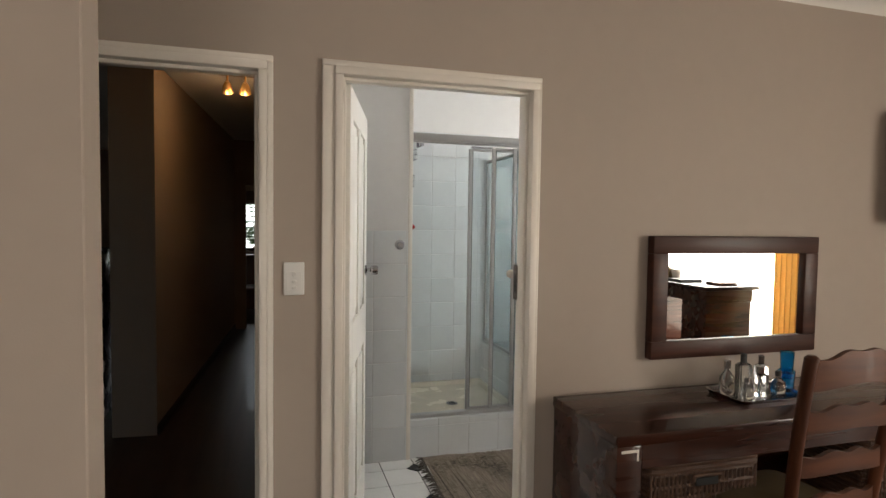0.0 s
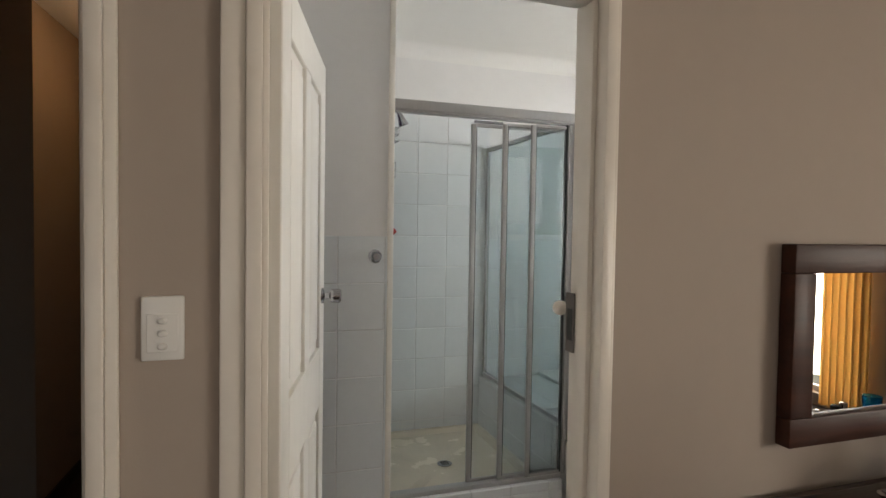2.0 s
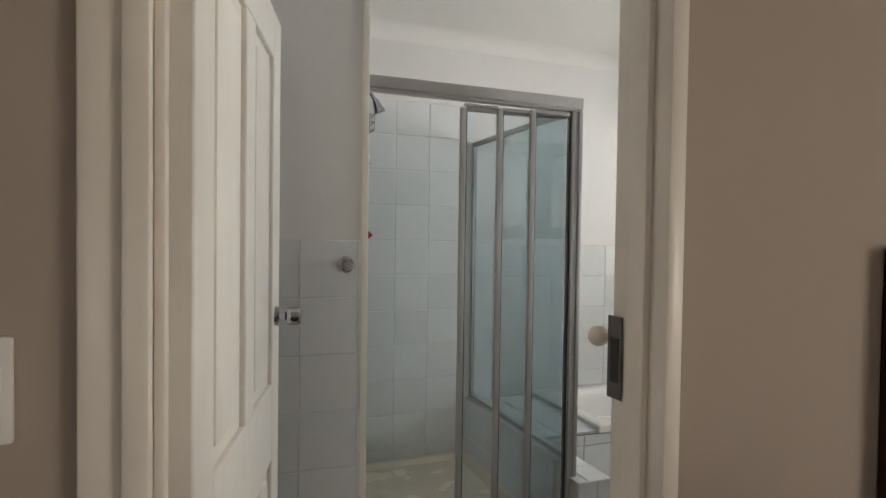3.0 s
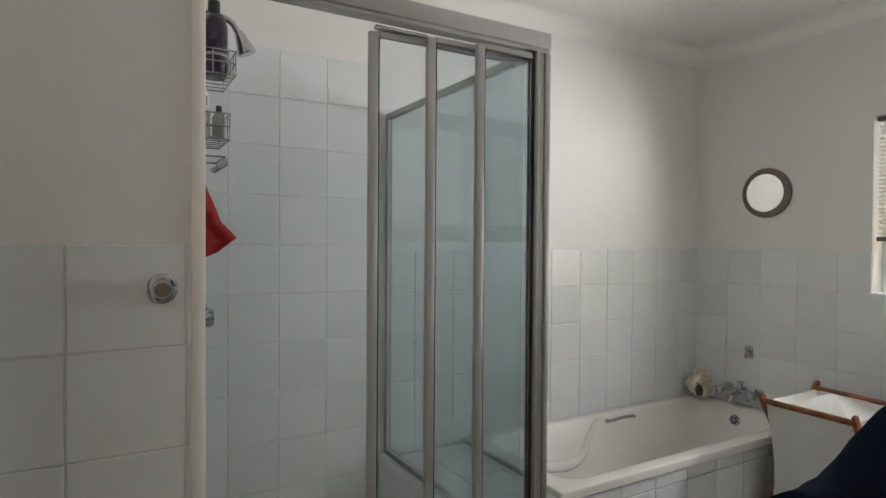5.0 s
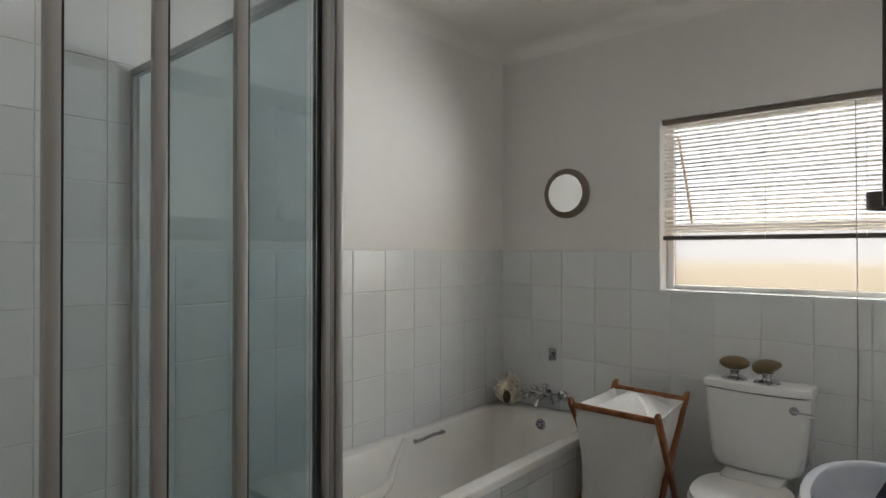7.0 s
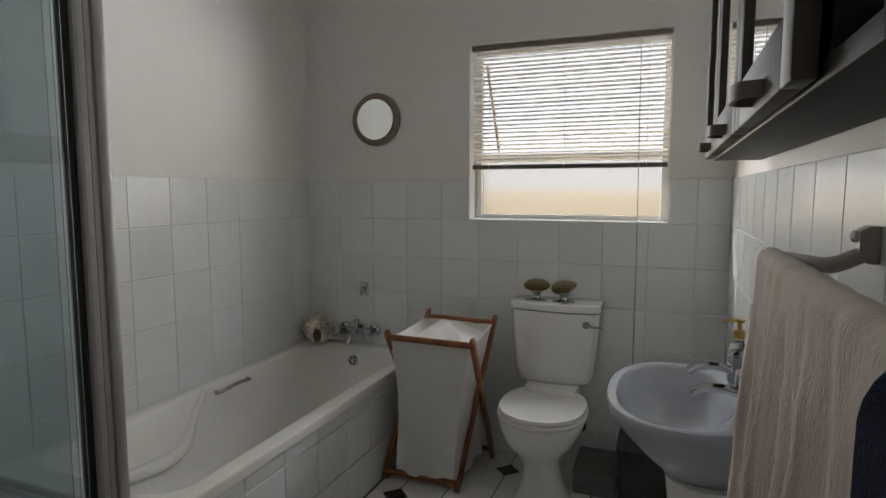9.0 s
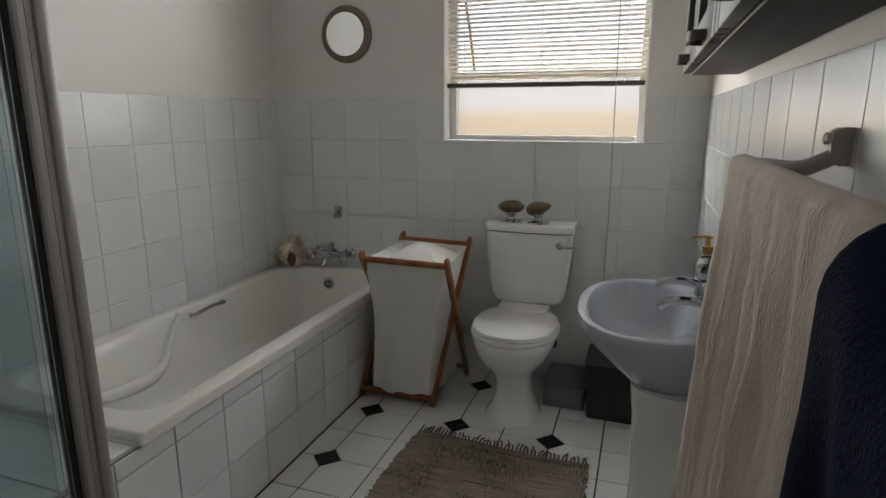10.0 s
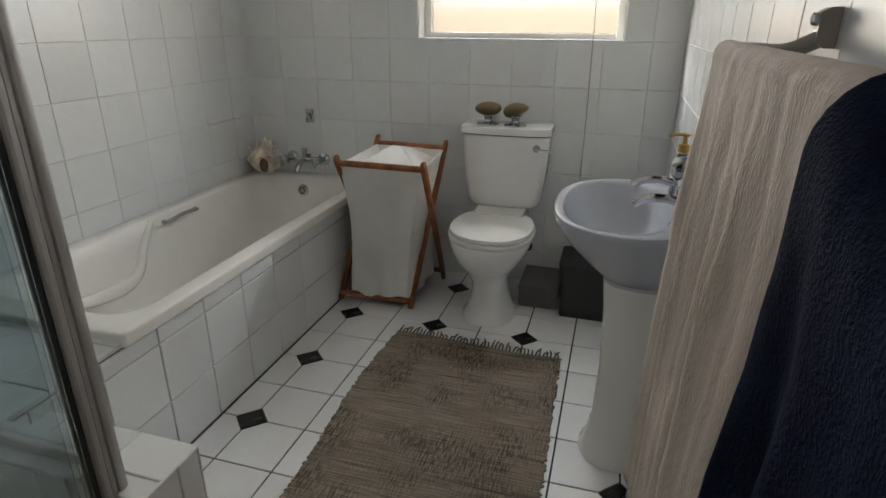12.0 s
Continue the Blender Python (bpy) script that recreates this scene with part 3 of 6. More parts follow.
tile_field(wall_east, (XE, YN, 0.0), (0, -1, 0), (0, 0, 1), YN - YS, DADO, (YN - 1.355) % 0.203, DADO % 0.203, hole=(YN - W1, YN - W0, WZ0, 3.0))
grout(wall_south, 0.99, XE, YS - 0.01, YS + G, 0, DADO)
tile_field(wall_south, (XE, YS, 0.0), (-1, 0, 0), (0, 0, 1), XE - 0.99, DADO, 0.131, DADO % 0.203)

# floor tiles, one corner of each cut for the black inset
CUT, PITCH, FX, FY = 0.058, 0.2035, 3.100, 1.548
FLOOR_MESH = {}


def floor_tile(corner, w0, w1, h0, h1):
    key = (corner, round(w0, 3), round(w1, 3), round(h0, 3), round(h1, 3))
    if key in FLOOR_MESH:
        return FLOOR_MESH[key]
    g = 0.0032
    full = (w1 - w0 > PITCH - 1e-4) and (h1 - h0 > PITCH - 1e-4)
    x0, x1, y0, y1 = w0 + g, w1 - g, h0 + g, h1 - g
    c = CUT
    poly = []
    for k, p in enumerate(((x0, y0), (x1, y0), (x1, y1), (x0, y1))):
        ix, iy = (0, 1, 1, 0)[k], (0, 0, 1, 1)[k]
        cut = (corner == k) and abs((w0, w1)[ix] - (0, PITCH)[ix]) < 1e-4 and abs((h0, h1)[iy] - (0, PITCH)[iy]) < 1e-4
        if cut and c < x1 - x0 and c < y1 - y0:
            sx, sy = (1, -1)[ix], (1, -1)[iy]
            a, b = (p[0] + sx * c, p[1]), (p[0], p[1] + sy * c)
            poly += [b, a] if k in (0, 2) else [a, b]
        else:
            poly.append(p)
    bm = loft([[(x, y, -0.006) for x, y in poly], [(x, y, 0.0) for x, y in poly]])
    me = bpy.data.meshes.new("floor_tile")
    bmesh.ops.recalc_face_normals(bm, faces=bm.faces[:])
    bm.to_mesh(me)
    bm.free()
    me.materials.append(M_FTILE)
    FLOOR_MESH[key] = me
    return me


bm = loft([[(CUT - 0.004, 0, z), (0, CUT - 0.004, z), (-CUT + 0.004, 0, z), (0, -CUT + 0.004, z)] for z in (-0.006, 0.0003)])
inset_mesh = bpy.data.meshes.new("black_inset")
bmesh.ops.recalc_face_normals(bm, faces=bm.faces[:])
bm.to_mesh(inset_mesh)
bm.free()
inset_mesh.materials.append(M_BLACK_TILE)
for i in range(-16, 4):
    for j in range(-8, 2):
        x, y = FX + i * PITCH, FY + j * PITCH
        a, b = max(0.0, -x), min(PITCH, XE - x)
        c, d_ = max(0.0, 0.112 - y), min(PITCH, 1.68 - y)
        if b - a < 0.02 or d_ - c < 0.02:
            continue
        corner = {(0, 0): 0, (1, 0): 1, (1, 1): 2, (0, 1): 3}[(i % 2, j % 2)]
        ob = new("floor_tile", floor_tile(corner, a, b, c, d_))
        ob.location = (x, y, 0)
        ob.parent = floor_bath
        if i % 2 == 0 and j % 2 == 0 and x > 0.05 and y > 0.17:
            ob = new("black_inset", inset_mesh)
            ob.location = (x, y, 0)
            ob.parent = floor_bath

# ---- bathroom window and blind ----
win = tagged(new("window_1"), "white framed window with a frosted lower pane", "window", kind="structure")
for y0, y1, z0, z1 in ((W0, W0 + 0.035, WZ0, WZ1), (W1 - 0.035, W1, WZ0, WZ1), (W0 + 0.035, W1 - 0.035, WZ0, WZ0 + 0.03), (W0 + 0.035, W1 - 0.035, WZ1 - 0.035, WZ1), (W0 + 0.035, W1 - 0.035, 1.50, 1.53)):
    emit("window_frame", bbox(XE + 0.10, XE + 0.14, y0, y1, z0, z1, 0.003, 1), M_PLASTIC, win, smooth=True)
p = emit("pane", bbox(XE + 0.118, XE + 0.123, W0 + 0.035, W1 - 0.035, WZ0 + 0.03, 1.50), M_FROST, win, "frosted pane")
p.visible_shadow = False
p = emit("pane", bbox(XE + 0.118, XE + 0.123, W0 + 0.035, W1 - 0.035, 1.53, WZ1 - 0.035), M_DIM_PANE, win)
p.visible_shadow = False
emit("window_sill", bbox(XE - 0.006, XE + 0.10, W0, W1, WZ0 - 0.001, WZ0 + 0.006, 0.002, 1), M_TILE, win, "white tiled sill")

blind = thing("venetian_blind", "cream slatted venetian blind, lowered over the upper window", "blind")
emit("head_rail", bbox(XE + 0.012, XE + 0.045, W0 + 0.008, W1 - 0.008, WZ1 - 0.026, WZ1 - 0.003, 0.002, 1), M_RINGFRAME, blind, "taupe metal head rail")
slat_n = 27
ring0 = []
for k in range(5):
    u = -0.0125 + 0.025 * k / 4
    ring0.append((u, 0.0022 * (1 - (u / 0.0125) ** 2)))
prof = ring0 + [(u, w - 0.0006) for u, w in reversed(ring0)]
bm = loft([[(u, W0 + 0.012, w) for u, w in prof], [(u, W1 - 0.012, w) for u, w in prof]])
first = emit("slat", bm, M_BLIND, blind, smooth=True)
z_top, z_low = WZ1 - 0.05, 1.492
for k in range(slat_n):
    ob = first if k == 0 else new("slat", first.data)
    ob.parent = blind
    tilt = 13 + 2.5 * math.sin(k * 1.7)
    ob.matrix_basis = pose(XE + 0.028, 0, z_top + (z_low - z_top) * k / (slat_n - 1), 0.05 * math.sin(k * 2.1), tilt, 0.0)
emit("bottom_rail", bbox(XE + 0.016, XE + 0.042, W0 + 0.010, W1 - 0.010, 1.452, 1.474, 0.003, 2), M_BLINDRAIL, blind, "dark bottom rail")
for y in (W0 + 0.10, (W0 + W1) / 2, W1 - 0.10):
    emit("ladder_cord", tube([(XE + 0.014, y, 1.46), (XE + 0.014, y, WZ1 - 0.03)], 0.0012, 5), M_BLIND, blind)
emit("pull_cord", tube(smooth_path([(XE + 0.008, 0.60, WZ1 - 0.03), (XE + 0.006, 0.595, 1.40), (XE - 0.012, 0.592, 1.19), (XE - 0.014, 0.590, 0.9), (XE - 0.014, 0.592, 0.52)]), 0.0022, 6), M_BEIGE, blind, "long hanging pull cord")
emit("cord_tassel", lathe((XE - 0.014, 0.592, 0.47), [(0, 0.009), (0.03, 0.007), (0.055, 0.003)], 10), M_BEIGE, blind)
# window stay seen through the slats
emit("casement_stay", tube([(XE + 0.095, W1 - 0.06, 1.98), (XE + 0.09, W1 - 0.10, 1.75), (XE + 0.09, W1 - 0.13, 1.54)], 0.007, 8), M_BRASS, win, "brass casement stay")

# ---- shower ----
ZK, XL, ZL, XB, ZB = 0.238, 1.52, 0.478, 1.712, 0.424   # kerb top; low wall: near side, top; ledge block: end, top
kerb = structure("shower_kerb", bbox(XP + 0.001, XL, YP + 0.008, YP + 0.10, -0.01, ZK), M_GROUT, "white tiled shower kerb")
tile_field(kerb, (XP, YP + 0.008, 0.0), (1, 0, 0), (0, 0, 1), XL - XP, ZK + 0.006, 0.19, 0.199)
tile_field(kerb, (XP, YP + 0.002, ZK), (1, 0, 0), (0, 1, 0), XL - XP, 0.098, 0.19, 0.0)
lowwall = structure("shower_low_wall", bbox(XL, 1.60, YP + 0.075, YN - 0.004, -0.01, ZL), M_GROUT, "white tiled low wall between shower and bath")
tile_field(lowwall, (XL, YN - 0.01, 0.12), (0, -1, 0), (0, 0, 1), YN - YP - 0.12, ZL - 0.12, 0.1, 0.150)
emit("wall_cap", bbox(XL - 0.006, 1.606, YP + 0.072, YN - 0.008, ZL, ZL + 0.01, 0.003, 1), M_TILE, lowwall)
YB = 1.250   # front of the ledge block
block = structure("bath_end_ledge", bbox(XL + 0.03, XB, YB, 1.668, -0.01, ZB - 0.006), M_GROUT, "white tiled ledge block beside the bath")
tile_field(block, (XL + 0.03, YB, 0.0), (1, 0, 0), (0, 0, 1), XB - XL - 0.03, ZB, 0.10, ZB % 0.203)
tile_field(block, (XB, YB - 0.006, 0.0), (0, 1, 0), (0, 0, 1), 1.668 - YB, ZB, 0.17, ZB % 0.203)
tile_field(block, (1.606, YB - 0.006, ZB - 0.006), (1, 0, 0), (0, 1, 0), XB - 1.600, 1.668 - YB, 0.0, 0.15)
tile_field(block, (XL + 0.03, YB - 0.006, ZB - 0.006), (1, 0, 0), (0, 1, 0), 1.604 - XL - 0.03, YP + 0.078 - YB, 0.0, 0.0)

tray = thing("shower_tray", "cream shower tray with a round chrome drain", "shower tray")
cx, cy, hx, hy = (XP + XL) / 2 + 0.004, (YP + 0.10 + YN) / 2 - 0.003, (XL - XP) / 2 - 0.012, (YN - YP - 0.10) / 2 - 0.008
part("basin", loft([rounded(cx, cy, hx, hy, 0.01, 0.0), rounded(cx, cy, hx, hy, 0.012, 0.168), rounded(cx, cy, hx - 0.030, hy - 0.030, 0.06, 0.168), rounded(cx, cy, hx - 0.05, hy - 0.05, 0.07, 0.142), rounded(cx, cy, 0.06, 0.06, 0.055, 0.130)]), M_TRAY, tray)
dr = part("drain", lathe((1.112, 1.87, 0.1325), [(0, 0.042), (0.004, 0.042), (0.006, 0.036)], 24), M_CHROME, tray, "chrome drain grate")
# Black bars on the solid disc paint the shade inside its slots.
for k in range(-2, 3):
    part("slot_shade", bbox(1.112 - 0.022, 1.112 + 0.022, 1.87 + k * 0.011 - 0.0025, 1.87 + k * 0.011 + 0.0025, 0.1380, 0.1392), M_SEAL_SHADE, dr)

screen = thing("shower_screen", "aluminium framed glass shower screen with sliding panels pushed open", "shower screen")
ZS, ZT, XC = ZK + 0.007, 2.034, 1.575
YF = YP + 0.022      # front of the screen
part("header", bbox(XP + 0.006, XC, YF, YF + 0.05, ZT - 0.045, ZT, 0.004, 2), M_ALU, screen)
part("header_lip", bbox(XP + 0.006, XC, YF + 0.006, YF + 0.044, ZT - 0.056, ZT - 0.045, 0.002, 1), M_ALU, screen)
part("sill_track", bbox(XP + 0.006, XL - 0.004, YF, YF + 0.05, ZS, ZS + 0.022, 0.003, 2), M_ALU, screen)
part("corner_post", bbox(XC - 0.022, XC, YF, YF + 0.05, ZB + 0.004, ZT - 0.056, 0.006, 2), M_ALU, screen)
part("corner_post_ridge", bbox(XC - 0.036, XC - 0.022, YF + 0.004, YF + 0.046, ZB + 0.004, ZT - 0.056, 0.003, 1), M_ALU, screen)
part("corner_post_edge", bbox(XC - 0.052, XC - 0.036, YF, YF + 0.05, ZS + 0.022, ZT - 0.056, 0.004, 1), M_ALU, screen)
part("corner_seal", bbox(XC - 0.055, XC - 0.052, YF + 0.012, YF + 0.038, ZS + 0.022, ZT - 0.056), M_SEAL_SHADE, screen)


def slider(x0, x1, y, top):
    """A sliding panel: glass in a thin frame."""
    s = part("sliding_panel", bbox(x0 + 0.014, x1 - 0.004, y - 0.002, y + 0.002, ZS + 0.03, top), M_GLASS, screen)
    s.visible_shadow = False
    part("stile", bbox(x0, x0 + 0.024, y - 0.008, y + 0.008, ZS + 0.022, top + 0.012, 0.003, 2), M_ALU, s)
    part("top_rail", bbox(x0 + 0.024, x1, y - 0.006, y + 0.006, top, top + 0.016, 0.002, 1), M_ALU, s)
    part("bottom_rail", bbox(x0 + 0.024, x1, y - 0.006, y + 0.006, ZS + 0.022, ZS + 0.038, 0.002, 1), M_ALU, s)
    part("edge_seal", bbox(x0 + 0.024, x0 + 0.028, y - 0.004, y + 0.004, ZS + 0.038, top), M_SEAL_SHADE, s)


slider(1.031, 1.505, YF + 0.041, 1.942)
slider(1.184, 1.507, YF + 0.025, 1.950)
slider(1.325, 1.512, YF + 0.010, 1.954)
part("roller_bracket", bbox(1.045, 1.19, YF + 0.030, YF + 0.046, 1.960, 1.971, 0.003, 1), M_CHROME, screen)
# fixed return panel on the low wall
XR, YR = 1.552, YN - 0.008
ret = part("return_panel", bbox(XR - 0.002, XR + 0.002, YF + 0.06, YR - 0.006, ZL + 0.03, ZT - 0.05), M_SCREEN_GLASS, screen)
part("top_rail", bbox(XR - 0.012, XR + 0.012, YF + 0.05, YR, ZT - 0.060, ZT - 0.034, 0.003, 1), M_ALU, ret)
part("bottom_rail", bbox(XR - 0.012, XR + 0.012, YF + 0.05, YR, ZL + 0.011, ZL + 0.036, 0.003, 1), M_ALU, ret)
part("end_channel", bbox(XR - 0.012, XR + 0.012, YR - 0.023, YR, ZL + 0.036, ZT - 0.060, 0.003, 1), M_ALU, ret)

# ---- bath ----
box_ = structure("bath_surround", bbox(1.602, XE - 0.002, 1.670, 1.72, -0.01, 0.452), M_GROUT_DARK, "white tiled bath panel and ledge")
emit("ledge_bed", bbox(1.602, 1.96, 1.72, YN - 0.006, 0.40, 0.464), M_GROUT, box_)
emit("ledge_front", bbox(1.602, 1.96, 1.670, 1.72, 0.452, 0.464), M_GROUT, box_)
tile_field(box_, (1.604, 1.670, 0.0), (1, 0, 0), (0, 0, 1), XE - 1.606, 0.450, (2.278 - 1.604) % 0.203, 0.192, depth=0.007, gap=0.0038)
emit("floor_joint", bbox(XB, XE - 0.002, 1.6565, 1.662, 0.0005, 0.005), M_FGROUT, box_)
tile_field(box_, (1.608, 1.664, 0.464), (1, 0, 0), (0, 1, 0), 0.345, YN - 1.68, 0.12, 0.13)

bath = thing("bathtub", "white built-in bathtub with a wide rim", "bathtub")
bx0, bx1, by0, by1 = 1.950, XE - 0.003, 1.652, YN - 0.008
cx, cy, hx, hy = (bx0 + bx1) / 2, (by0 + by1) / 2, (bx1 - bx0) / 2, (by1 - by0) / 2
RIM = 0.495
rings = [rounded(cx, cy, hx - 0.004, hy - 0.004, 0.014, RIM - 0.040), rounded(cx, cy, hx, hy, 0.014, RIM - 0.038), rounded(cx, cy, hx, hy, 0.014, RIM - 0.008), rounded(cx, cy, hx - 0.0008, hy - 0.0008, 0.014, RIM - 0.004), rounded(cx, cy, hx - 0.004, hy - 0.004, 0.014, RIM - 0.0008),
         rounded(cx, cy, hx - 0.008, hy - 0.008, 0.014, RIM), rounded(cx + 0.01, cy + 0.005, hx - 0.066, hy - 0.052, 0.11, RIM),
         rounded(cx + 0.01, cy + 0.005, hx - 0.075, hy - 0.062, 0.11, RIM - 0.002), rounded(cx + 0.01, cy + 0.005, hx - 0.088, hy - 0.072, 0.11, RIM - 0.012),
         rounded(cx + 0.03, cy + 0.005, hx - 0.13, hy - 0.088, 0.12, RIM - 0.12), rounded(cx + 0.10, cy + 0.005, hx - 0.23, hy - 0.115, 0.13, RIM - 0.26), rounded(cx + 0.15, cy + 0.005, hx - 0.31, hy - 0.15, 0.14, 0.155), rounded(cx + 0.15, cy + 0.005, hx - 0.40, hy - 0.20, 0.12, 0.135)]
part("tub", loft(rings, cap0=False), M_BATH, bath)
for s, x, y in ((1, 2.91, by1 - 0.098), (-1, 2.98, by0 + 0.100)):
    low, arch = (0.022, 1.0) if s > 0 else (0.075, 0.6)
    hpath = smooth_path([(x - 0.10, y, RIM - low - 0.005), (x - 0.09, y - s * 0.022 * arch, RIM - low), (x, y - s * 0.03 * arch, RIM - low + 0.010), (x + 0.09, y - s * 0.022 * arch, RIM - low), (x + 0.10, y, RIM - low - 0.005)])
    part("grab_handle", tube(hpath, [0.012] * 3 + [0.009] * (len(hpath) - 6) + [0.012] * 3, 10), M_CHROME, bath, "chrome grab handle")
# moulded arm rest at the sloping end
arm = smooth_path([(2.775, by1 - 0.066, RIM - 0.012), (2.70, by1 - 0.070, RIM - 0.10), (2.64, by1 - 0.080, RIM - 0.185), (2.54, by1 - 0.094, RIM - 0.215), (2.36, by1 - 0.112, RIM - 0.190), (2.17, by1 - 0.095, RIM - 0.150)])
part("arm_rest", tube(arm, [0.012 + 0.020 * math.sin(math.pi * k / (len(arm) - 1)) for k in range(len(arm))], 16), M_BATH, bath)
ov = part("overflow", lathe((XE - 0.098, 2.045, 0.418), [(0, 0.032), (-0.007, 0.030), (-0.010, 0.022)], 24, "x"), M_CHROME, bath, "chrome overflow grate")
# Six black discs stand for the shade inside the grate's holes.
for k in range(6):
    a = k * math.pi / 3
    part("overflow_hole_shade", lathe((XE - 0.1085, 2.045 + 0.017 * math.cos(a), 0.418 + 0.017 * math.sin(a)), [(0, 0.006), (-0.001, 0.006)], 8, "x"), M_SEAL_SHADE, ov)

# ---- toilet ----
toilet = thing("toilet", "white ceramic toilet with the lid closed", "toilet")
ty = 0.935
prof = [(0.0, 3.305, 0.160, 0.122), (0.016, 3.305, 0.157, 0.119), (0.05, 3.305, 0.138, 0.098), (0.12, 3.308, 0.118, 0.080), (0.19, 3.300, 0.122, 0.080), (0.25, 3.288, 0.158, 0.108), (0.30, 3.285, 0.198, 0.150), (0.345, 3.29, 0.214, 0.172), (0.375, 3.295, 0.220, 0.180), (0.39, 3.295, 0.214, 0.175)]
part("bowl", loft([egg(x, ty, a, b, z) for z, x, a, b in prof]), M_CERAMIC, toilet)
part("foot_seal", loft([egg(3.305, ty, 0.163, 0.125, 0.0005), egg(3.305, ty, 0.163, 0.125, 0.004)]), M_GROUT, toilet)
seat = part("seat", loft([egg(3.305, ty, 0.222, 0.186, 0.392), egg(3.305, ty, 0.228, 0.190, 0.398), egg(3.305, ty, 0.228, 0.190, 0.408), egg(3.305, ty, 0.220, 0.184, 0.412)]), M_PLASTIC, toilet)
part("lid", loft([egg(3.307, ty, 0.216, 0.180, 0.4135), egg(3.307, ty, 0.222, 0.186, 0.419), egg(3.307, ty, 0.218, 0.182, 0.432), egg(3.307, ty, 0.19, 0.16, 0.4385), egg(3.307, ty, 0.10, 0.08, 0.440)]), M_PLASTIC, toilet)
part("lid_hinge_tab", loft([rounded(3.495, ty, 0.045, 0.105, 0.012, 0.4136), rounded(3.495, ty, 0.045, 0.105, 0.012, 0.431), rounded(3.495, ty, 0.040, 0.10, 0.012, 0.434)]), M_PLASTIC, toilet)
part("neck", loft([rounded(3.50, ty, 0.10, 0.125, 0.04, 0.26), rounded(3.51, ty, 0.11, 0.13, 0.04, 0.36), rounded(3.52, ty, 0.115, 0.115, 0.04, 0.448)]), M_CERAMIC, toilet)


def tank(cx, hx, hy, bulge, z, r=0.03):
    """A cistern section: flat at the wall, bowed at the front."""
    out = []
    for x, y, z_ in rounded(cx, ty, hx, hy, r, z):
        front = max(0.0, (cx - x) / hx)
        out.append((x - bulge * front * (1 - ((y - ty) / hy) ** 2), y, z_))
    # more points along the front so that the bow stays smooth
    fine = []
    for a, b in zip(out, out[1:] + out[:1]):
        fine.append(a)
        if abs(a[1] - b[1]) > 0.1 and a[0] < cx:
            for k in range(1, 16):
                y = a[1] + (b[1] - a[1]) * k / 16
                fine.append((cx - hx - bulge * (1 - ((y - ty) / hy) ** 2), y, z))
        elif abs(a[1] - b[1]) > 0.1 or abs(a[0] - b[0]) > 0.05:
            for k in range(1, 6):
                fine.append((a[0] + (b[0] - a[0]) * k / 6, a[1] + (b[1] - a[1]) * k / 6, z))
    return fine


cis = part("cistern", loft([tank(3.602, 0.060, 0.128, 0.010, 0.446), tank(3.600, 0.068, 0.152, 0.014, 0.452), tank(3.599, 0.073, 0.168, 0.016, 0.466), tank(3.598, 0.077, 0.180, 0.018, 0.50), tank(3.597, 0.081, 0.190, 0.020, 0.58), tank(3.596, 0.086, 0.200, 0.022, 0.70), tank(3.595, 0.089, 0.204, 0.022, 0.788), tank(3.595, 0.085, 0.200, 0.022, 0.792)]), M_CERAMIC, toilet)
# Black ring: the shade in the gap under the lid, put into colour.
part("lid_gap_shade", loft([tank(3.595, 0.084, 0.199, 0.022, 0.7925), tank(3.595, 0.084, 0.199, 0.022, 0.7965)]), M_SEAL_SHADE, toilet, "black ring for the shade in the gap under the lid")
part("cistern_lid", loft([tank(3.594, 0.091, 0.207, 0.023, 0.797), tank(3.593, 0.094, 0.210, 0.024, 0.800), tank(3.593, 0.094, 0.210, 0.024, 0.822), tank(3.593, 0.092, 0.208, 0.024, 0.829), tank(3.594, 0.084, 0.200, 0.022, 0.832)]), M_CERAMIC, toilet)
lv = part("flush_lever", lathe((3.499, 0.785, 0.745), [(0, 0.017), (-0.008, 0.017), (-0.014, 0.010), (-0.022, 0.009)], 16, "x"), M_CHROME, cis, "chrome flush lever")
part("lever_arm", tube([(3.478, 0.788, 0.745), (3.476, 0.75, 0.742), (3.478, 0.712, 0.738)], [0.006, 0.005, 0.007], 8), M_CHROME, toilet)
for y in (ty - 0.07, ty + 0.07):
    part("seat_hinge", lathe((3.50, y, 0.405), [(0, 0.012), (0.03, 0.012), (0.034, 0.008)], 12), M_PLASTIC, toilet)

# ---- basin ----
basin = thing("pedestal_basin", "pale ceramic wash basin on a pedestal", "basin")
BX, BY, BZ = 2.555, 0.402, 0.80
rings = []
for z, hx, hy, cy in ((0.56, 0.09, 0.09, 0.335), (0.60, 0.13, 0.11, 0.345), (0.66, 0.19, 0.145, 0.37), (0.72, 0.245, 0.175, 0.392), (0.765, 0.277, 0.192, BY), (0.788, 0.288, 0.198, BY), (0.797, 0.286, 0.197, BY), (0.800, 0.278, 0.190, BY), (0.797, 0.256, 0.150, BY + 0.024), (0.788, 0.247, 0.143, BY + 0.025), (0.74, 0.222, 0.126, BY + 0.025), (0.69, 0.16, 0.09, BY + 0.02), (0.672, 0.06, 0.04, BY + 0.015)):
    rings.append(egg(BX, cy, hx, hy, z, 44, 2.35))
part("bowl", loft(rings), M_BASIN, basin)
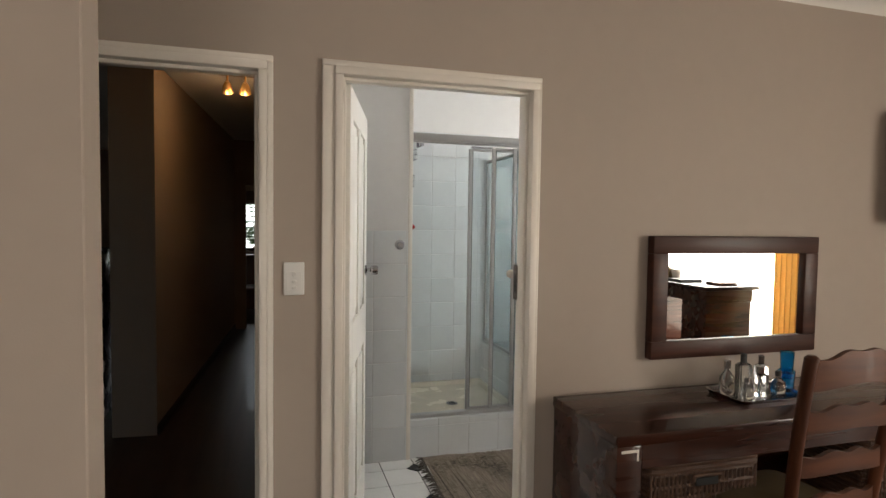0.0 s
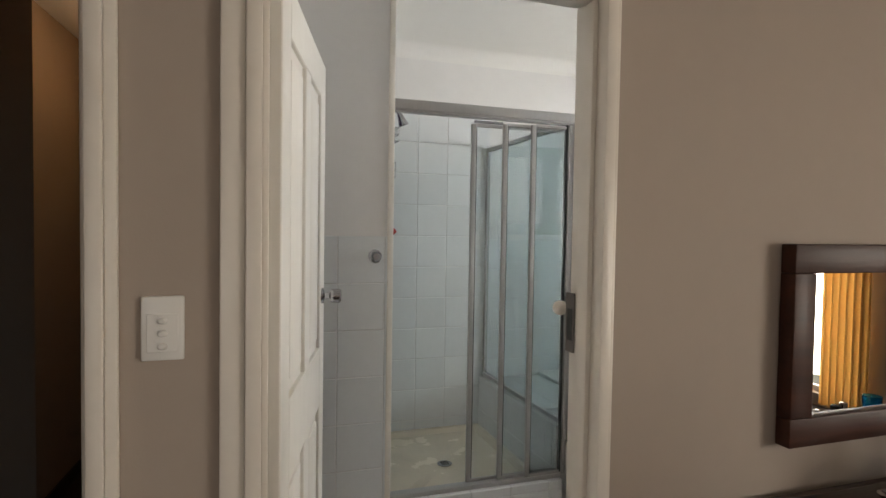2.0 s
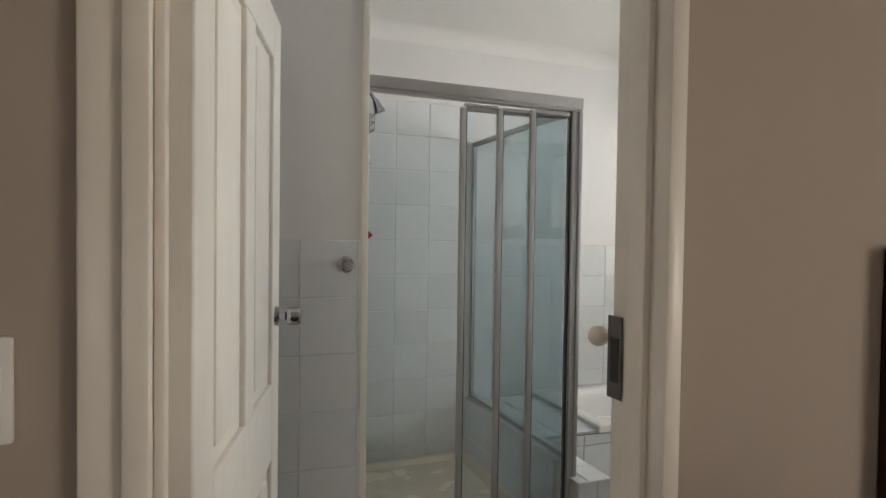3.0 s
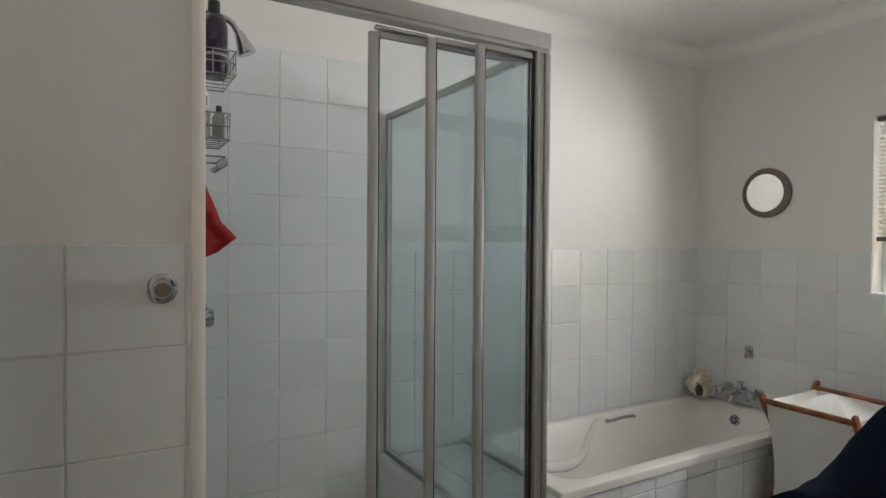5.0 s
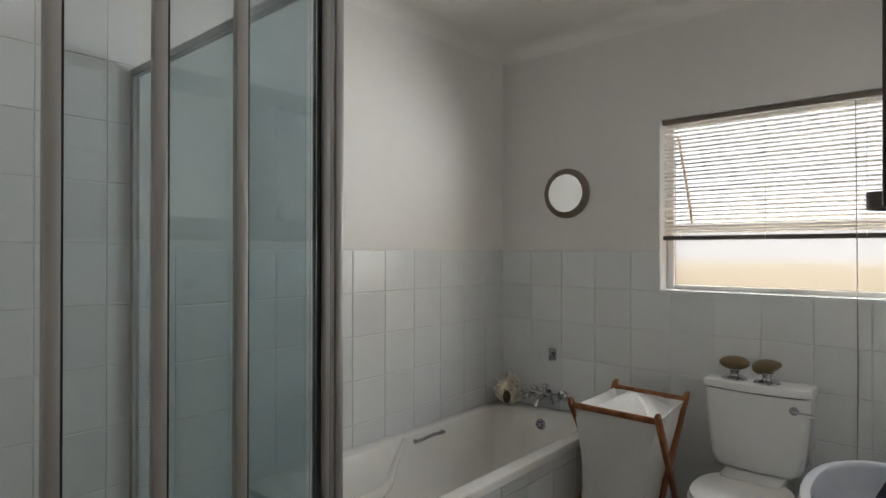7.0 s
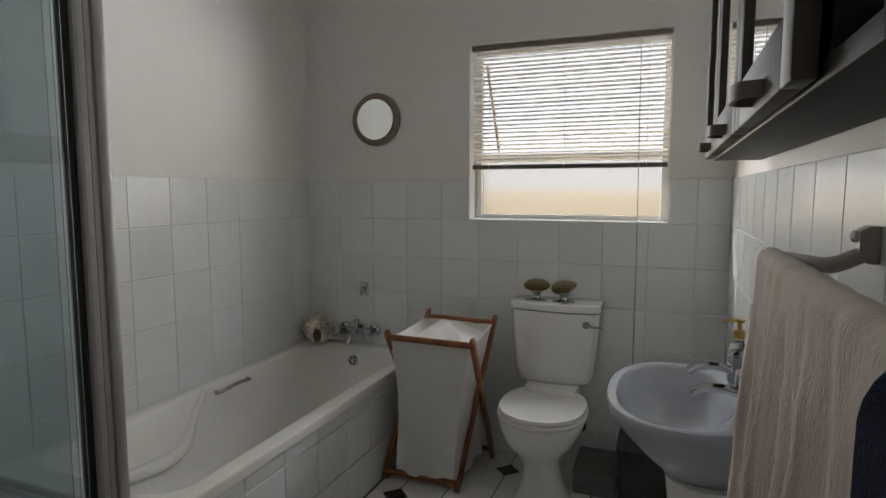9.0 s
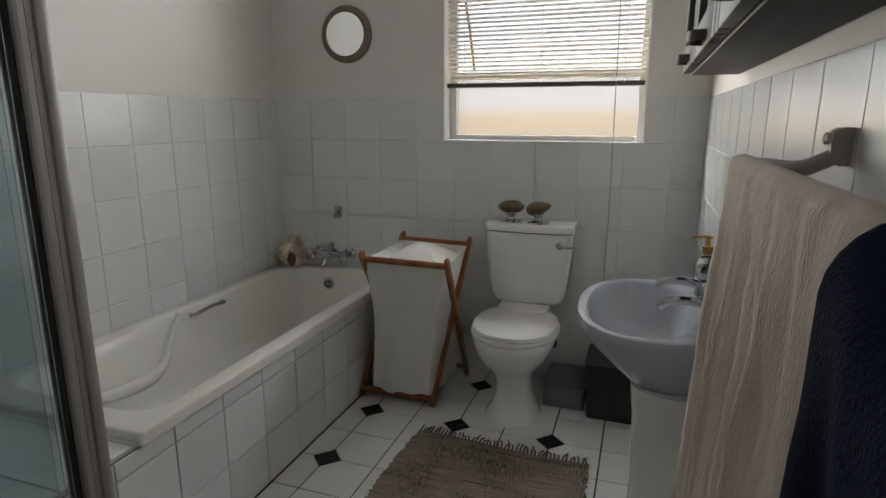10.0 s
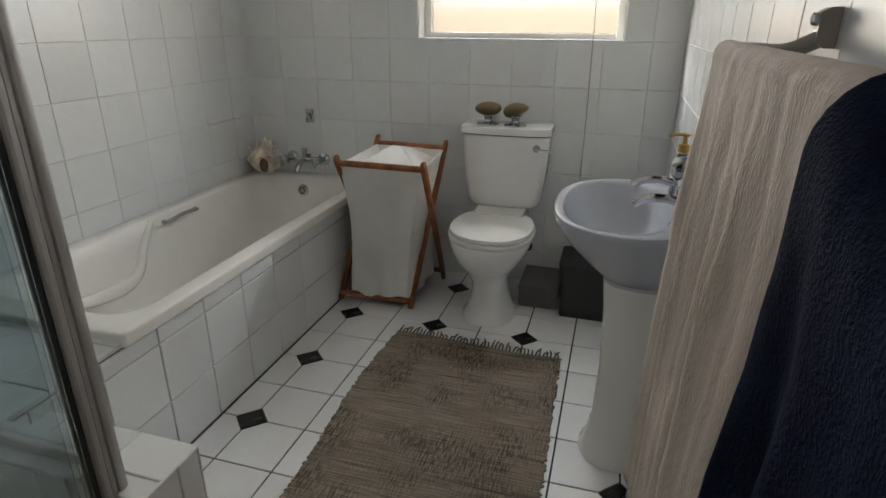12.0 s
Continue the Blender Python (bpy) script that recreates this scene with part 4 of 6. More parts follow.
part("pedestal", loft([egg(2.495, 0.338, a, b, z, 30, 2.2) for z, a, b in ((0, 0.112, 0.122), (0.02, 0.112, 0.122), (0.05, 0.098, 0.108), (0.12, 0.082, 0.092), (0.3, 0.076, 0.086), (0.5, 0.084, 0.094), (0.6, 0.10, 0.105))]), M_CERAMIC, basin)
part("waste", lathe((BX, BY + 0.015, 0.672), [(0, 0.022), (0.004, 0.022), (0.005, 0.010)], 18), M_CHROME, basin)
# Overflow is no real hole: a black disc gives its inner shade.
part("overflow", lathe((BX, BY + 0.160, 0.745), [(0, 0.009), (-0.003, 0.009)], 12, "y"), M_SEAL_SHADE, basin)


def pillar_tap(x):
    t = thing("basin_tap", "chrome pillar tap on the basin", "tap", "basin taps")
    part("body", lathe((x, 0.262, BZ - 0.002), [(0, 0.026), (0.006, 0.024), (0.012, 0.017), (0.05, 0.017), (0.058, 0.020), (0.066, 0.014)], 20), M_CHROME, t)
    part("spout", tube(smooth_path([(x, 0.262, BZ + 0.04), (x, 0.31, BZ + 0.052), (x, 0.36, BZ + 0.048), (x, 0.388, BZ + 0.030)]), 0.012, 12), M_CHROME, t)
    part("handle", loft([rounded(x, 0.262, 0.022, 0.022, 0.012, BZ + 0.066), rounded(x, 0.262, 0.026, 0.026, 0.012, BZ + 0.072), rounded(x, 0.262, 0.026, 0.026, 0.012, BZ + 0.095), rounded(x, 0.262, 0.018, 0.018, 0.012, BZ + 0.103)]), M_CHROME, t)


pillar_tap(2.455)
pillar_tap(2.655)

# ---- bathroom things ----


def hamper():
    h = thing("laundry_hamper", "white canvas laundry hamper on a crossed teak frame", "laundry hamper")
    A, B, C, D = V((3.066, 1.556, 0.722)), V((3.515, 1.566, 0.722)), V((3.488, 1.212, 0.722)), V((3.056, 1.172, 0.722))
    f0, f1 = V((3.205, 1.655, 0.0)), V((3.205, 1.295, 0.0))
    g0, g1 = V((3.60, 1.60, 0.0)), V((3.60, 1.245, 0.0))
    for a, b in ((B, f0), (C, f1), (A, g0), (D, g1)):
        leg = part("leg", bar(b + V((0, 0, 0.006)), a + (a - b) * 0.03, 0.030, 0.022, 0.005, up=(0, 1, 0)), M_TEAK, h)
        part("leg_tip", lathe(tuple(a + (a - b) * 0.03), [(-0.008, 0.016), (0.0, 0.017), (0.008, 0.012)], 14, "y"), M_TEAK, leg)
    for a, b in ((A, D), (B, C)):
        part("top_rail", tube([a - (b - a) * 0.02, b + (b - a) * 0.02], 0.0135, 12), M_TEAK, h)
    for a, b in ((f0, f1), (g0, g1)):
        part("foot_rail", bar(a + V((0, 0, 0.045)), b + V((0, 0, 0.045)), 0.022, 0.022, 0.004), M_TEAK, h)
    for y in (1.622, 1.262):
        part("pivot_bolt", lathe((3.36, y, 0.38), [(-0.022, 0.006), (0.022, 0.006)], 10, "y"), M_CHROME, h)
    rng = random.Random(5)
    rings = []
    n = 44
    for k in range(16):
        t = k / 15
        z = 0.718 - t * 0.66
        top = [A, B, C, D]
        pinch = 1 - 0.22 * math.sin(math.pi * min(1, t * 1.0)) ** 1.2 * 0.55
        low = [V((3.20, 1.592, 0)), V((3.50, 1.58, 0)), V((3.50, 1.275, 0)), V((3.19, 1.305, 0))]
        cor = [a.lerp(b, t ** 0.8) for a, b in zip(top, low)]
        mid = sum(cor, V((0, 0, 0))) / 4
        ring = []
        for i in range(n):
            s = 4 * i / n
            e, f = int(s), s - int(s)
            p = cor[e].lerp(cor[(e + 1) % 4], f)
            sag = 4 * f * (1 - f)
            q = mid + (p - mid) * (pinch * (0.985 + 0.0 * sag))
            q += (q - mid) * (0.06 * sag * math.sin(math.pi * t * 0.9) - 0.02 * sag * (1 - t))
            wob = 0.006 * math.sin(i * 1.35 + t * 3) * (0.4 + t) + rng.uniform(-0.0015, 0.0015)
            q += (q - mid).normalized() * wob
            ring.append((q.x, q.y, z + 0.010 * math.sin(i * 0.57 + 1) * t))
        rings.append(ring)
    bottom = [tuple(V(p).lerp(V((3.32, 1.45, 0.055)), 0.5)) for p in rings[-1]]
    inner = [[tuple(V(p).lerp(V((3.28, 1.38, p[2])), 0.03)) for p in rings[0]]]
    heap = []
    for s, z in ((0.2, 0.668), (0.4, 0.700), (0.6, 0.728), (0.78, 0.742), (0.9, 0.748), (0.97, 0.750)):
        heap.append([(p[0] + (3.34 - p[0]) * s, p[1] + (1.39 - p[1]) * s, z + 0.012 * (1 - s) * math.sin(i * 0.9 + s * 5)) for i, p in enumerate(rings[0])])
    part("canvas_bag", loft([bottom] + rings[::-1] + inner + heap), M_CANVAS, h)
    for p, q in ((A, D), (D, A), (B, C), (C, B)):
        part("tie_string", tube(smooth_path([p + V((0, 0, 0.016)), p.lerp(q, 0.06) + V((0.012, 0, -0.012)), p.lerp(q, 0.05) + V((0, 0, -0.04))]), 0.0025, 6), M_CANVAS, h)


hamper()


def pebble_on_stem(x, y, turn, tilt):
    s = thing("stone_ornament", "olive brown stone on a small chrome stem", "ornament", "ornaments on the cistern")
    part("base", lathe((0, 0, 0), [(0, 0.048), (0.003, 0.052), (0.008, 0.050), (0.012, 0.040), (0.016, 0.022), (0.024, 0.017), (0.034, 0.019), (0.040, 0.026), (0.046, 0.028), (0.050, 0.020)], 28), M_CHROME, s)
    bm = bmesh.new()
    bmesh.ops.create_uvsphere(bm, u_segments=22, v_segments=12, radius=1)
    for v in bm.verts:
        n_ = 1 + 0.06 * noise.noise(v.co * 1.4 + V((x * 9, y * 7, 0)))
        v.co = V((v.co.x * 0.044 * n_, v.co.y * 0.062 * n_, v.co.z * 0.031 * n_ * (1 + 0.25 * v.co.y * (tilt != 0))))
    bm.transform(pose(0, 0, 0.072, tilt, 0, 0))
    part("stone", bm, M_STONE, s)
    s.matrix_world = pose(x, y, 0.832, 0, 0, turn)


pebble_on_stem(3.56, 1.025, 8, 0)
pebble_on_stem(3.55, 0.895, -14, -16)

# bath mixer and soap fixture
tap = thing("bath_mixer", "chrome bath mixer with two cross handles", "tap")
part("bridge", tube([(3.655, 1.955, 0.575), (3.655, 2.145, 0.575)], 0.017, 14), M_CHROME, tap)
for y in (1.955, 2.145):
    part("wall_flange", lathe((XE - 0.006, y, 0.575), [(0, 0.034), (-0.008, 0.032), (-0.016, 0.016), (-0.045, 0.014)], 20, "x"), M_CHROME, tap)
    hd = part("handle", lathe((3.640, y, 0.575), [(0, 0.014), (-0.02, 0.014), (-0.028, 0.022), (-0.044, 0.022), (-0.052, 0.010)], 16, "x"), M_CHROME, tap)
    for k in range(4):
        a = k * math.pi / 2 + 0.4
        part("spoke", tube([(3.602, y, 0.575), (3.602, y + 0.032 * math.cos(a), 0.575 + 0.032 * math.sin(a))], [0.006, 0.008], 8), M_CHROME, hd)
part("spout", tube(smooth_path([(3.655, 2.05, 0.575), (3.62, 2.05, 0.570), (3.58, 2.05, 0.553), (3.555, 2.05, 0.525)]), 0.014, 12), M_CHROME, tap)
part("diverter", lathe((3.655, 2.05, 0.588), [(0, 0.012), (0.03, 0.012), (0.034, 0.018), (0.046, 0.018), (0.05, 0.008)], 14), M_CHROME, tap)
part("back_plate", bbox(XE - 0.012, XE - 0.006, 2.03, 2.07, 0.55, 0.60, 0.002, 1), M_CHROME, tap)
part("hose_outlet", tube([(3.69, 2.05, 0.575), (3.655, 2.05, 0.575)], 0.012, 10), M_CHROME, tap)
hook = thing("wall_hook", "small chrome hook on the tiled wall", "hook")
part("plate", bbox(XE - 0.012, XE - 0.006, 1.998, 2.044, 0.770, 0.838, 0.004, 2), M_CHROME, hook)
part("prong", tube(smooth_path([(XE - 0.012, 2.021, 0.815), (XE - 0.035, 2.021, 0.805), (XE - 0.042, 2.021, 0.785), (XE - 0.036, 2.021, 0.775)]), 0.007, 8), M_CHROME, hook)


def shell():
    """A squat conch: a whorled body with a crown of blunt spikes and a dark mouth."""
    s = thing("sea_shell", "spiky pale conch shell with brown patches on the bath corner", "shell")
    ax = pose(3.594, 2.262, 0.576, 16, -24, 20) @ Matrix.Scale(1.15, 4)
    rings = []
    for k in range(36):
        t = k / 35
        r = 0.074 * math.sin(min(1.0, t * 2.2 + 0.12) * math.pi / 2) * (1 - max(0, t - 0.30) / 0.72) ** 0.75 + 0.003
        z = -0.070 + 0.165 * t
        rings.append([ax @ V((r * (1 + 0.10 * math.sin(b - 9 * t) + 0.05 * math.sin(3 * b + 11 * t)) * math.cos(b) + 0.012 * math.sin(9 * t), r * (1 + 0.08 * math.sin(7 * b + 5 * t)) * math.sin(b), z)) for b in [2 * math.pi * i / 40 for i in range(40)]])
    body = part("body", loft(rings), M_SHELL, s)
    for k in range(11):
        a, zz = k * 0.74, 0.010 + 0.0065 * k
        r = 0.066 * (1 - k / 15)
        p0 = ax @ V((r * 0.8 * math.cos(a), r * 0.8 * math.sin(a), zz - 0.008))
        p1 = ax @ V((r * 1.5 * math.cos(a), r * 1.5 * math.sin(a), zz + 0.026))
        part("spike", tube([p0, p0.lerp(p1, 0.5), p1], [0.017, 0.010, 0.002], 9), M_SHELL, body)
    mouth = lathe((0, 0, 0), [(0.004, 0.004), (0.0, 0.022), (-0.012, 0.030), (-0.016, 0.024), (-0.006, 0.010)], 20, "x")
    mouth.transform(pose(3.524, 2.222, 0.562, 0, 0, 32) @ Matrix.Diagonal((1, 0.75, 1.25, 1)))
    part("mouth", mouth, M_MOUTH, s, "dark brown mouth of the shell")


shell()

# round mirror
rm = thing("round_mirror", "small round wall mirror in a taupe ring", "mirror")
part("ring", lathe((XE, 1.932, 1.722), [(-0.002, 0.104), (-0.018, 0.104), (-0.026, 0.112), (-0.026, 0.130), (-0.018, 0.139), (-0.002, 0.139)], 48, "x"), M_RINGFRAME, rm)
part("glass", lathe((XE, 1.932, 1.722), [(-0.0265, 0.106), (-0.0275, 0.106), (-0.0278, 0.100)], 48, "x"), M_MIRROR, rm, "mirror glass")

# things beside the toilet
bx = thing("grey_slab", "dark grey tiled slab on the floor beside the toilet", "slab")
part("body", bbox(3.40, 3.66, 0.632, 0.815, 0.0, 0.098, 0.006, 2), M_GREYBOX, bx)
part("top_plate", bbox(3.396, 3.662, 0.628, 0.818, 0.0985, 0.108, 0.003, 2), M_GREYBOX, bx)
bn = thing("waste_bin", "black plastic box standing against the tiled wall", "bin")
part("body", loft([rounded(3.46, 0.50, 0.11, 0.115, 0.02, 0.0), rounded(3.46, 0.50, 0.125, 0.125, 0.02, 0.255)]), M_BLACKBOX, bn)
part("rim", loft([rounded(3.46, 0.50, 0.13, 0.13, 0.022, 0.245), rounded(3.46, 0.50, 0.132, 0.132, 0.022, 0.262), rounded(3.46, 0.50, 0.118, 0.118, 0.02, 0.263)]), M_BLACKBOX, bn)
sv = thing("stop_valve", "black stop valve on the wall beside the toilet", "valve")
part("pipe", tube(smooth_path([(XE - 0.006, 0.815, 0.235), (3.64, 0.815, 0.235), (3.60, 0.825, 0.27), (3.60, 0.835, 0.450)]), 0.008, 8), M_SEAL_SHADE, sv)
part("knob", lathe((3.612, 0.812, 0.235), [(0.012, 0.012), (0.0, 0.024), (-0.022, 0.026), (-0.03, 0.016)], 16, "x"), M_BLACKBOX, sv)


# rug
def rug():
    r = thing("rag_rug", "long grey brown woven rag rug with a dark fringe", "rug")
    def side(x, left):
        if left:
            return 1.262 + 0.032 * math.exp(-((x - 2.62) / 0.36) ** 2) - 0.02 * math.exp(-((x - 1.2) / 0.3) ** 2)
        return 0.50 + 0.068 * min(1, max(0, (x - 0.6) / 2.4))
    nu, nv = 340, 150
    rng = random.Random(3)
    edge = [rng.uniform(-0.006, 0.006) for _ in range(nu + 1)]
    x_low, x_top = 0.70, 2.965
    c = [V((x_low, side(x_low, 0), 0)), V((x_top, side(x_top, 0), 0)), V((x_top + 0.03, side(x_top, 1), 0)), V((x_low + 0.02, side(x_low, 1), 0))]
    bm = bmesh.new()
    grid = []
    for i in range(nu + 1):
        row = []
        u = i / nu
        x = x_low + (x_top - x_low) * u
        y0, y1 = side(x, 0) + edge[i], side(x, 1) + edge[-i]
        for j in range(nv + 1):
            v = j / nv
            p = V((x + 0.03 * v + 0.006 * math.sin(v * 8 + 2), y0 + (y1 - y0) * v, 0))
            coarse = max(0, noise.noise(V((p.x * 3.1, p.y * 4.0, 7))))
            rib = math.sin(p.y * 400 + 2.2 * noise.noise(V((p.x * 22, p.y * 12, 5))))
            z = 0.0070 + 0.0010 * ((i % 2) - 0.5) + 0.0075 * coarse * rib * (0.6 + noise.noise(V((p.x * 60, p.y * 40, 2)))) + 0.004 * noise.noise(V((p.x * 5, p.y * 6, 0))) + 0.0035 * max(0, noise.noise(V((p.x * 40, p.y * 9, 3))))
            if noise.noise(V((p.x * 26, p.y * 1.2, 11))) > 0.52:
                z -= 0.004
            row.append(bm.verts.new((p.x, p.y, max(0.003, z))))
        grid.append(row)
    for i in range(nu):
        for j in range(nv):
            bm.faces.new((grid[i][j], grid[i + 1][j], grid[i + 1][j + 1], grid[i][j + 1]))
    rim_e = [e for e in bm.edges if e.is_boundary]
    low = bmesh.ops.extrude_edge_only(bm, edges=rim_e)["geom"]
    for v in (g for g in low if isinstance(g, bmesh.types.BMVert)):
        v.co.z = 0.0012
    part("weave", bm, M_RUG, r)
    for end, s in ((1, 1), (0, -1)):
        bm = bmesh.new()
        for k in range(46):
            v = (k + 0.5) / 46
            a = (c[1].lerp(c[2], v) if end else c[0].lerp(c[3], v))
            dx, dy = rng.uniform(0.03, 0.065), rng.uniform(-0.022, 0.022)
            tube(smooth_path([a + V((-s * 0.006, 0, 0.007)), a + V((s * dx * 0.5, dy * 0.2, 0.006 + rng.uniform(0, 0.006))), a + V((s * dx, dy, 0.004))], 3), [0.004, 0.004, 0.0035, 0.0035, 0.0035, 0.003, 0.002], 6, bm)
        tagged(part("fringe", bm, M_FRINGE, r, "dark knotted fringe"), kind="stuff")


rug()


# towel rail and towels
rail = thing("towel_rail", "beige curved towel rail on the tiled wall", "towel rail")
for x, dz in ((1.775, 0.0), (1.02, -0.08)):
    rose = part("bracket", loft([[(x + dx, YS + 0.0065 + d_, z + dz) for dx, z in ((-w, 1.275 - h), (w, 1.275 - h), (w, 1.275 + h), (-w, 1.275 + h))] for d_, w, h in ((0, 0.013, 0.024), (0.012, 0.013, 0.024), (0.022, 0.010, 0.018))]), M_BEIGE, rail)
    part("screw_cap", lathe((x, YS + 0.029, 1.285 + dz), [(0, 0.008), (0.005, 0.008), (0.007, 0.005)], 14, "y"), M_CHROME, rose, "chrome screw cap")
RY, RZ = YS + 0.105, 1.235
pts = smooth_path([(1.775, YS + 0.022, 1.262), (1.79, YS + 0.055, 1.245), (1.86, RY - 0.02, RZ + 0.008), (1.945, RY, RZ), (1.972, RY + 0.002, RZ - 0.02)], 6)
part("arm", tube(pts, [0.011] * (len(pts) - 4) + [0.011, 0.010, 0.009, 0.006], 12), M_BEIGE, rail)
part("bar", tube(smooth_path([(1.945, RY, RZ), (1.36, RY, RZ), (1.23, RY, RZ - 0.04), (1.10, RY, RZ - 0.08), (1.0, RY, RZ - 0.08)], 4), 0.012, 14), M_BEIGE, rail)
part("end_arm", tube(smooth_path([(1.02, YS + 0.022, 1.182), (1.01, YS + 0.055, 1.165), (1.0, RY, RZ - 0.08)]), 0.012, 12), M_BEIGE, rail)


def droop(x):
    """How far the rail bends down towards its end by the door."""
    k = min(1.0, max(0.0, (1.36 - x) / 0.26))
    return k * k * (3 - 2 * k)


def towel(name, label, material, x0, x1, front, back, flare, folds, thick, seed, spread=0.08, over=0.0):
    t = thing(name, label, "towel")
    rng = random.Random(seed)
    ph = [rng.uniform(0, 6.28) for _ in range(8)]
    nu, path = 90, []
    R = 0.016 + thick + over
    for k in range(12):
        path.append((-R, RZ - back * (1 - k / 12)))
    for k in range(13):
        a = math.pi * (1 - k / 12)
        path.append((R * math.cos(a), RZ + R * math.sin(a)))
    for k in range(1, 41):
        path.append((R, RZ - front * k / 40))
    bm = bmesh.new()
    rows = []
    for i in range(nu + 1):
        u = i / nu
        row = []
        for k, (dy, z) in enumerate(path):
            drop = max(0.0, RZ - z)
            w = min(1, drop / 0.25)
            x = x0 + (x1 - x0) * u
            side = 1 if dy > 0 else -0.25
            fold = sum(a * math.sin(f * u * 6.28 + ph[m] + 0.6 * math.sin(z * 3 + ph[m + 4])) for m, (f, a) in enumerate(folds))
            y = RY + dy + side * w * (fold + flare * drop)
            x += (u - 0.5) * drop * spread + 0.010 * math.sin(z * 9 + ph[3]) * w
            y += 0.003 * noise.noise(V((x * 30, z * 18, seed)))
            zz = z - 0.08 * droop(x) + (0.012 * math.sin(u * 9 + ph[1]) if k in (0, len(path) - 1) else 0)
            row.append(bm.verts.new((x, max(YS + 0.02, y), zz)))
        rows.append(row)
    for a, b in zip(rows, rows[1:]):
        for k in range(len(path) - 1):
            bm.faces.new((a[k], a[k + 1], b[k + 1], b[k]))
    ob = part("cloth", bm, material, t)
    m = ob.modifiers.new("thickness", "SOLIDIFY")
    m.thickness, m.offset = thick, -1
    part("hem", tube([rows_p for rows_p in smooth_path([(x0 + (x1 - x0) * q - (0.5 - q) * front * spread, RY + R + 0.002 + flare * front * 0.98, RZ - front + 0.03) for q in (0.02, 0.5, 0.9)], 6)], 0.003, 6), material, t)


towel("bath_towel", "cream crinkled cotton towel folded over the rail", M_TOWEL, 1.09, 1.915, 0.83, 0.75, 0.030, [(4.0, 0.008), (8.0, 0.005), (15.0, 0.0022), (27.0, 0.0012)], 0.005, 4, 0.02)
towel("navy_towel", "thick navy blue towel folded over the rail", M_BLUETOWEL, 1.06, 1.274, 1.0, 0.8, 0.012, [(1.6, 0.009), (3.0, 0.005)], 0.010, 9, 0.0, 0.020)

# wall cabinet over the basin
cab = thing("wall_cabinet", "dark stained wooden wall cabinet with mirrored doors, one ajar", "cabinet")
CX0, CX1, CY1, CZ0, CZ1 = 1.335, 2.87, 0.335, 1.436, 2.02
part("bottom_board", bbox(CX0, CX1, YS + 0.002, CY1, CZ0, CZ0 + 0.022, 0.003, 2), M_CABWOOD, cab)
part("top_board", bbox(CX0, CX1, YS + 0.002, CY1, CZ1 - 0.022, CZ1, 0.003, 2), M_CABWOOD, cab)
for x in (CX0, 1.48, 1.955, 2.425, CX1 - 0.02):
    part("upright", bbox(x, x + 0.02, YS + 0.004, CY1 - 0.004, CZ0 + 0.022, CZ1 - 0.022, 0.002, 1), M_CABWOOD, cab)
part("back_board", bbox(CX0 + 0.02, CX1 - 0.02, YS + 0.002, YS + 0.010, CZ0 + 0.022, CZ1 - 0.022), M_CABWOOD, cab)
part("shelf", bbox(CX0 + 0.02, CX1 - 0.02, YS + 0.012, CY1 - 0.02, 1.72, 1.738), M_CABWOOD, cab)


def cab_door(x0, x1, swing):
    """A framed mirror door hinged on its far side."""
    w = x1 - x0
    d = new("door")
    d.parent = cab
    d["label"] = "grey brown framed mirror door"
    for a, b, c, e in ((0, 0.055, CZ0 + 0.004, CZ1 - 0.004), (w - 0.055, w, CZ0 + 0.004, CZ1 - 0.004), (0.055, w - 0.055, CZ0 + 0.004, CZ0 + 0.075), (0.055, w - 0.055, CZ1 - 0.075, CZ1 - 0.004)):
        emit("frame", bbox(-b, -a, 0, 0.022, c, e, 0.003, 2), M_CABDOOR, d, smooth=True)
    emit("mirror", bbox(-w + 0.055, -0.055, 0.006, 0.014, CZ0 + 0.075, CZ1 - 0.075), M_MIRROR, d)
    hz, hx_ = CZ0 + 0.024, -0.56 * w
    loop = smooth_path([(hx_ - 0.045, 0.020, hz), (hx_ - 0.036, 0.044, hz), (hx_, 0.050, hz), (hx_ + 0.036, 0.044, hz), (hx_ + 0.045, 0.020, hz)])
    sec = [[(q.x, q.y - 0.0025, hz - 0.010), (q.x, q.y + 0.0025, hz - 0.010), (q.x, q.y + 0.0025, hz + 0.010), (q.x, q.y - 0.0025, hz + 0.010)] for q in loop]
    emit("handle", loft(sec), M_BLINDRAIL, d, "dark strap handle", True)
    d.matrix_basis = pose(x1, CY1 + 0.003, 0, 0, 0, swing)


cab_door(2.435, 2.868, 0)
cab_door(1.965, 2.431, 0)
cab_door(1.49, 1.961, 0)


# soap bottle on the basin
sb = thing("soap_bottle", "clear pump soap bottle with a gold pump", "bottle")
SX, SY = 2.70, 0.258
part("bottle", loft([egg(SX, SY, a, b, BZ - 0.003 + z, 24, 2.6) for z, a, b in ((0, 0.034, 0.024), (0.006, 0.037, 0.027), (0.09, 0.037, 0.027), (0.11, 0.030, 0.022), (0.122, 0.014, 0.014), (0.13, 0.013, 0.013))]), M_CLEARP, sb)
part("soap", loft([egg(SX, SY, a, b, BZ + z, 24, 2.6) for z, a, b in ((0.004, 0.033, 0.023), (0.03, 0.034, 0.024))]), M_LABEL, sb)
lb = part("label", bbox(SX - 0.0395, SX - 0.0375, SY - 0.018, SY + 0.018, BZ + 0.02, BZ + 0.075), M_LABEL, sb, "grey green paper label")
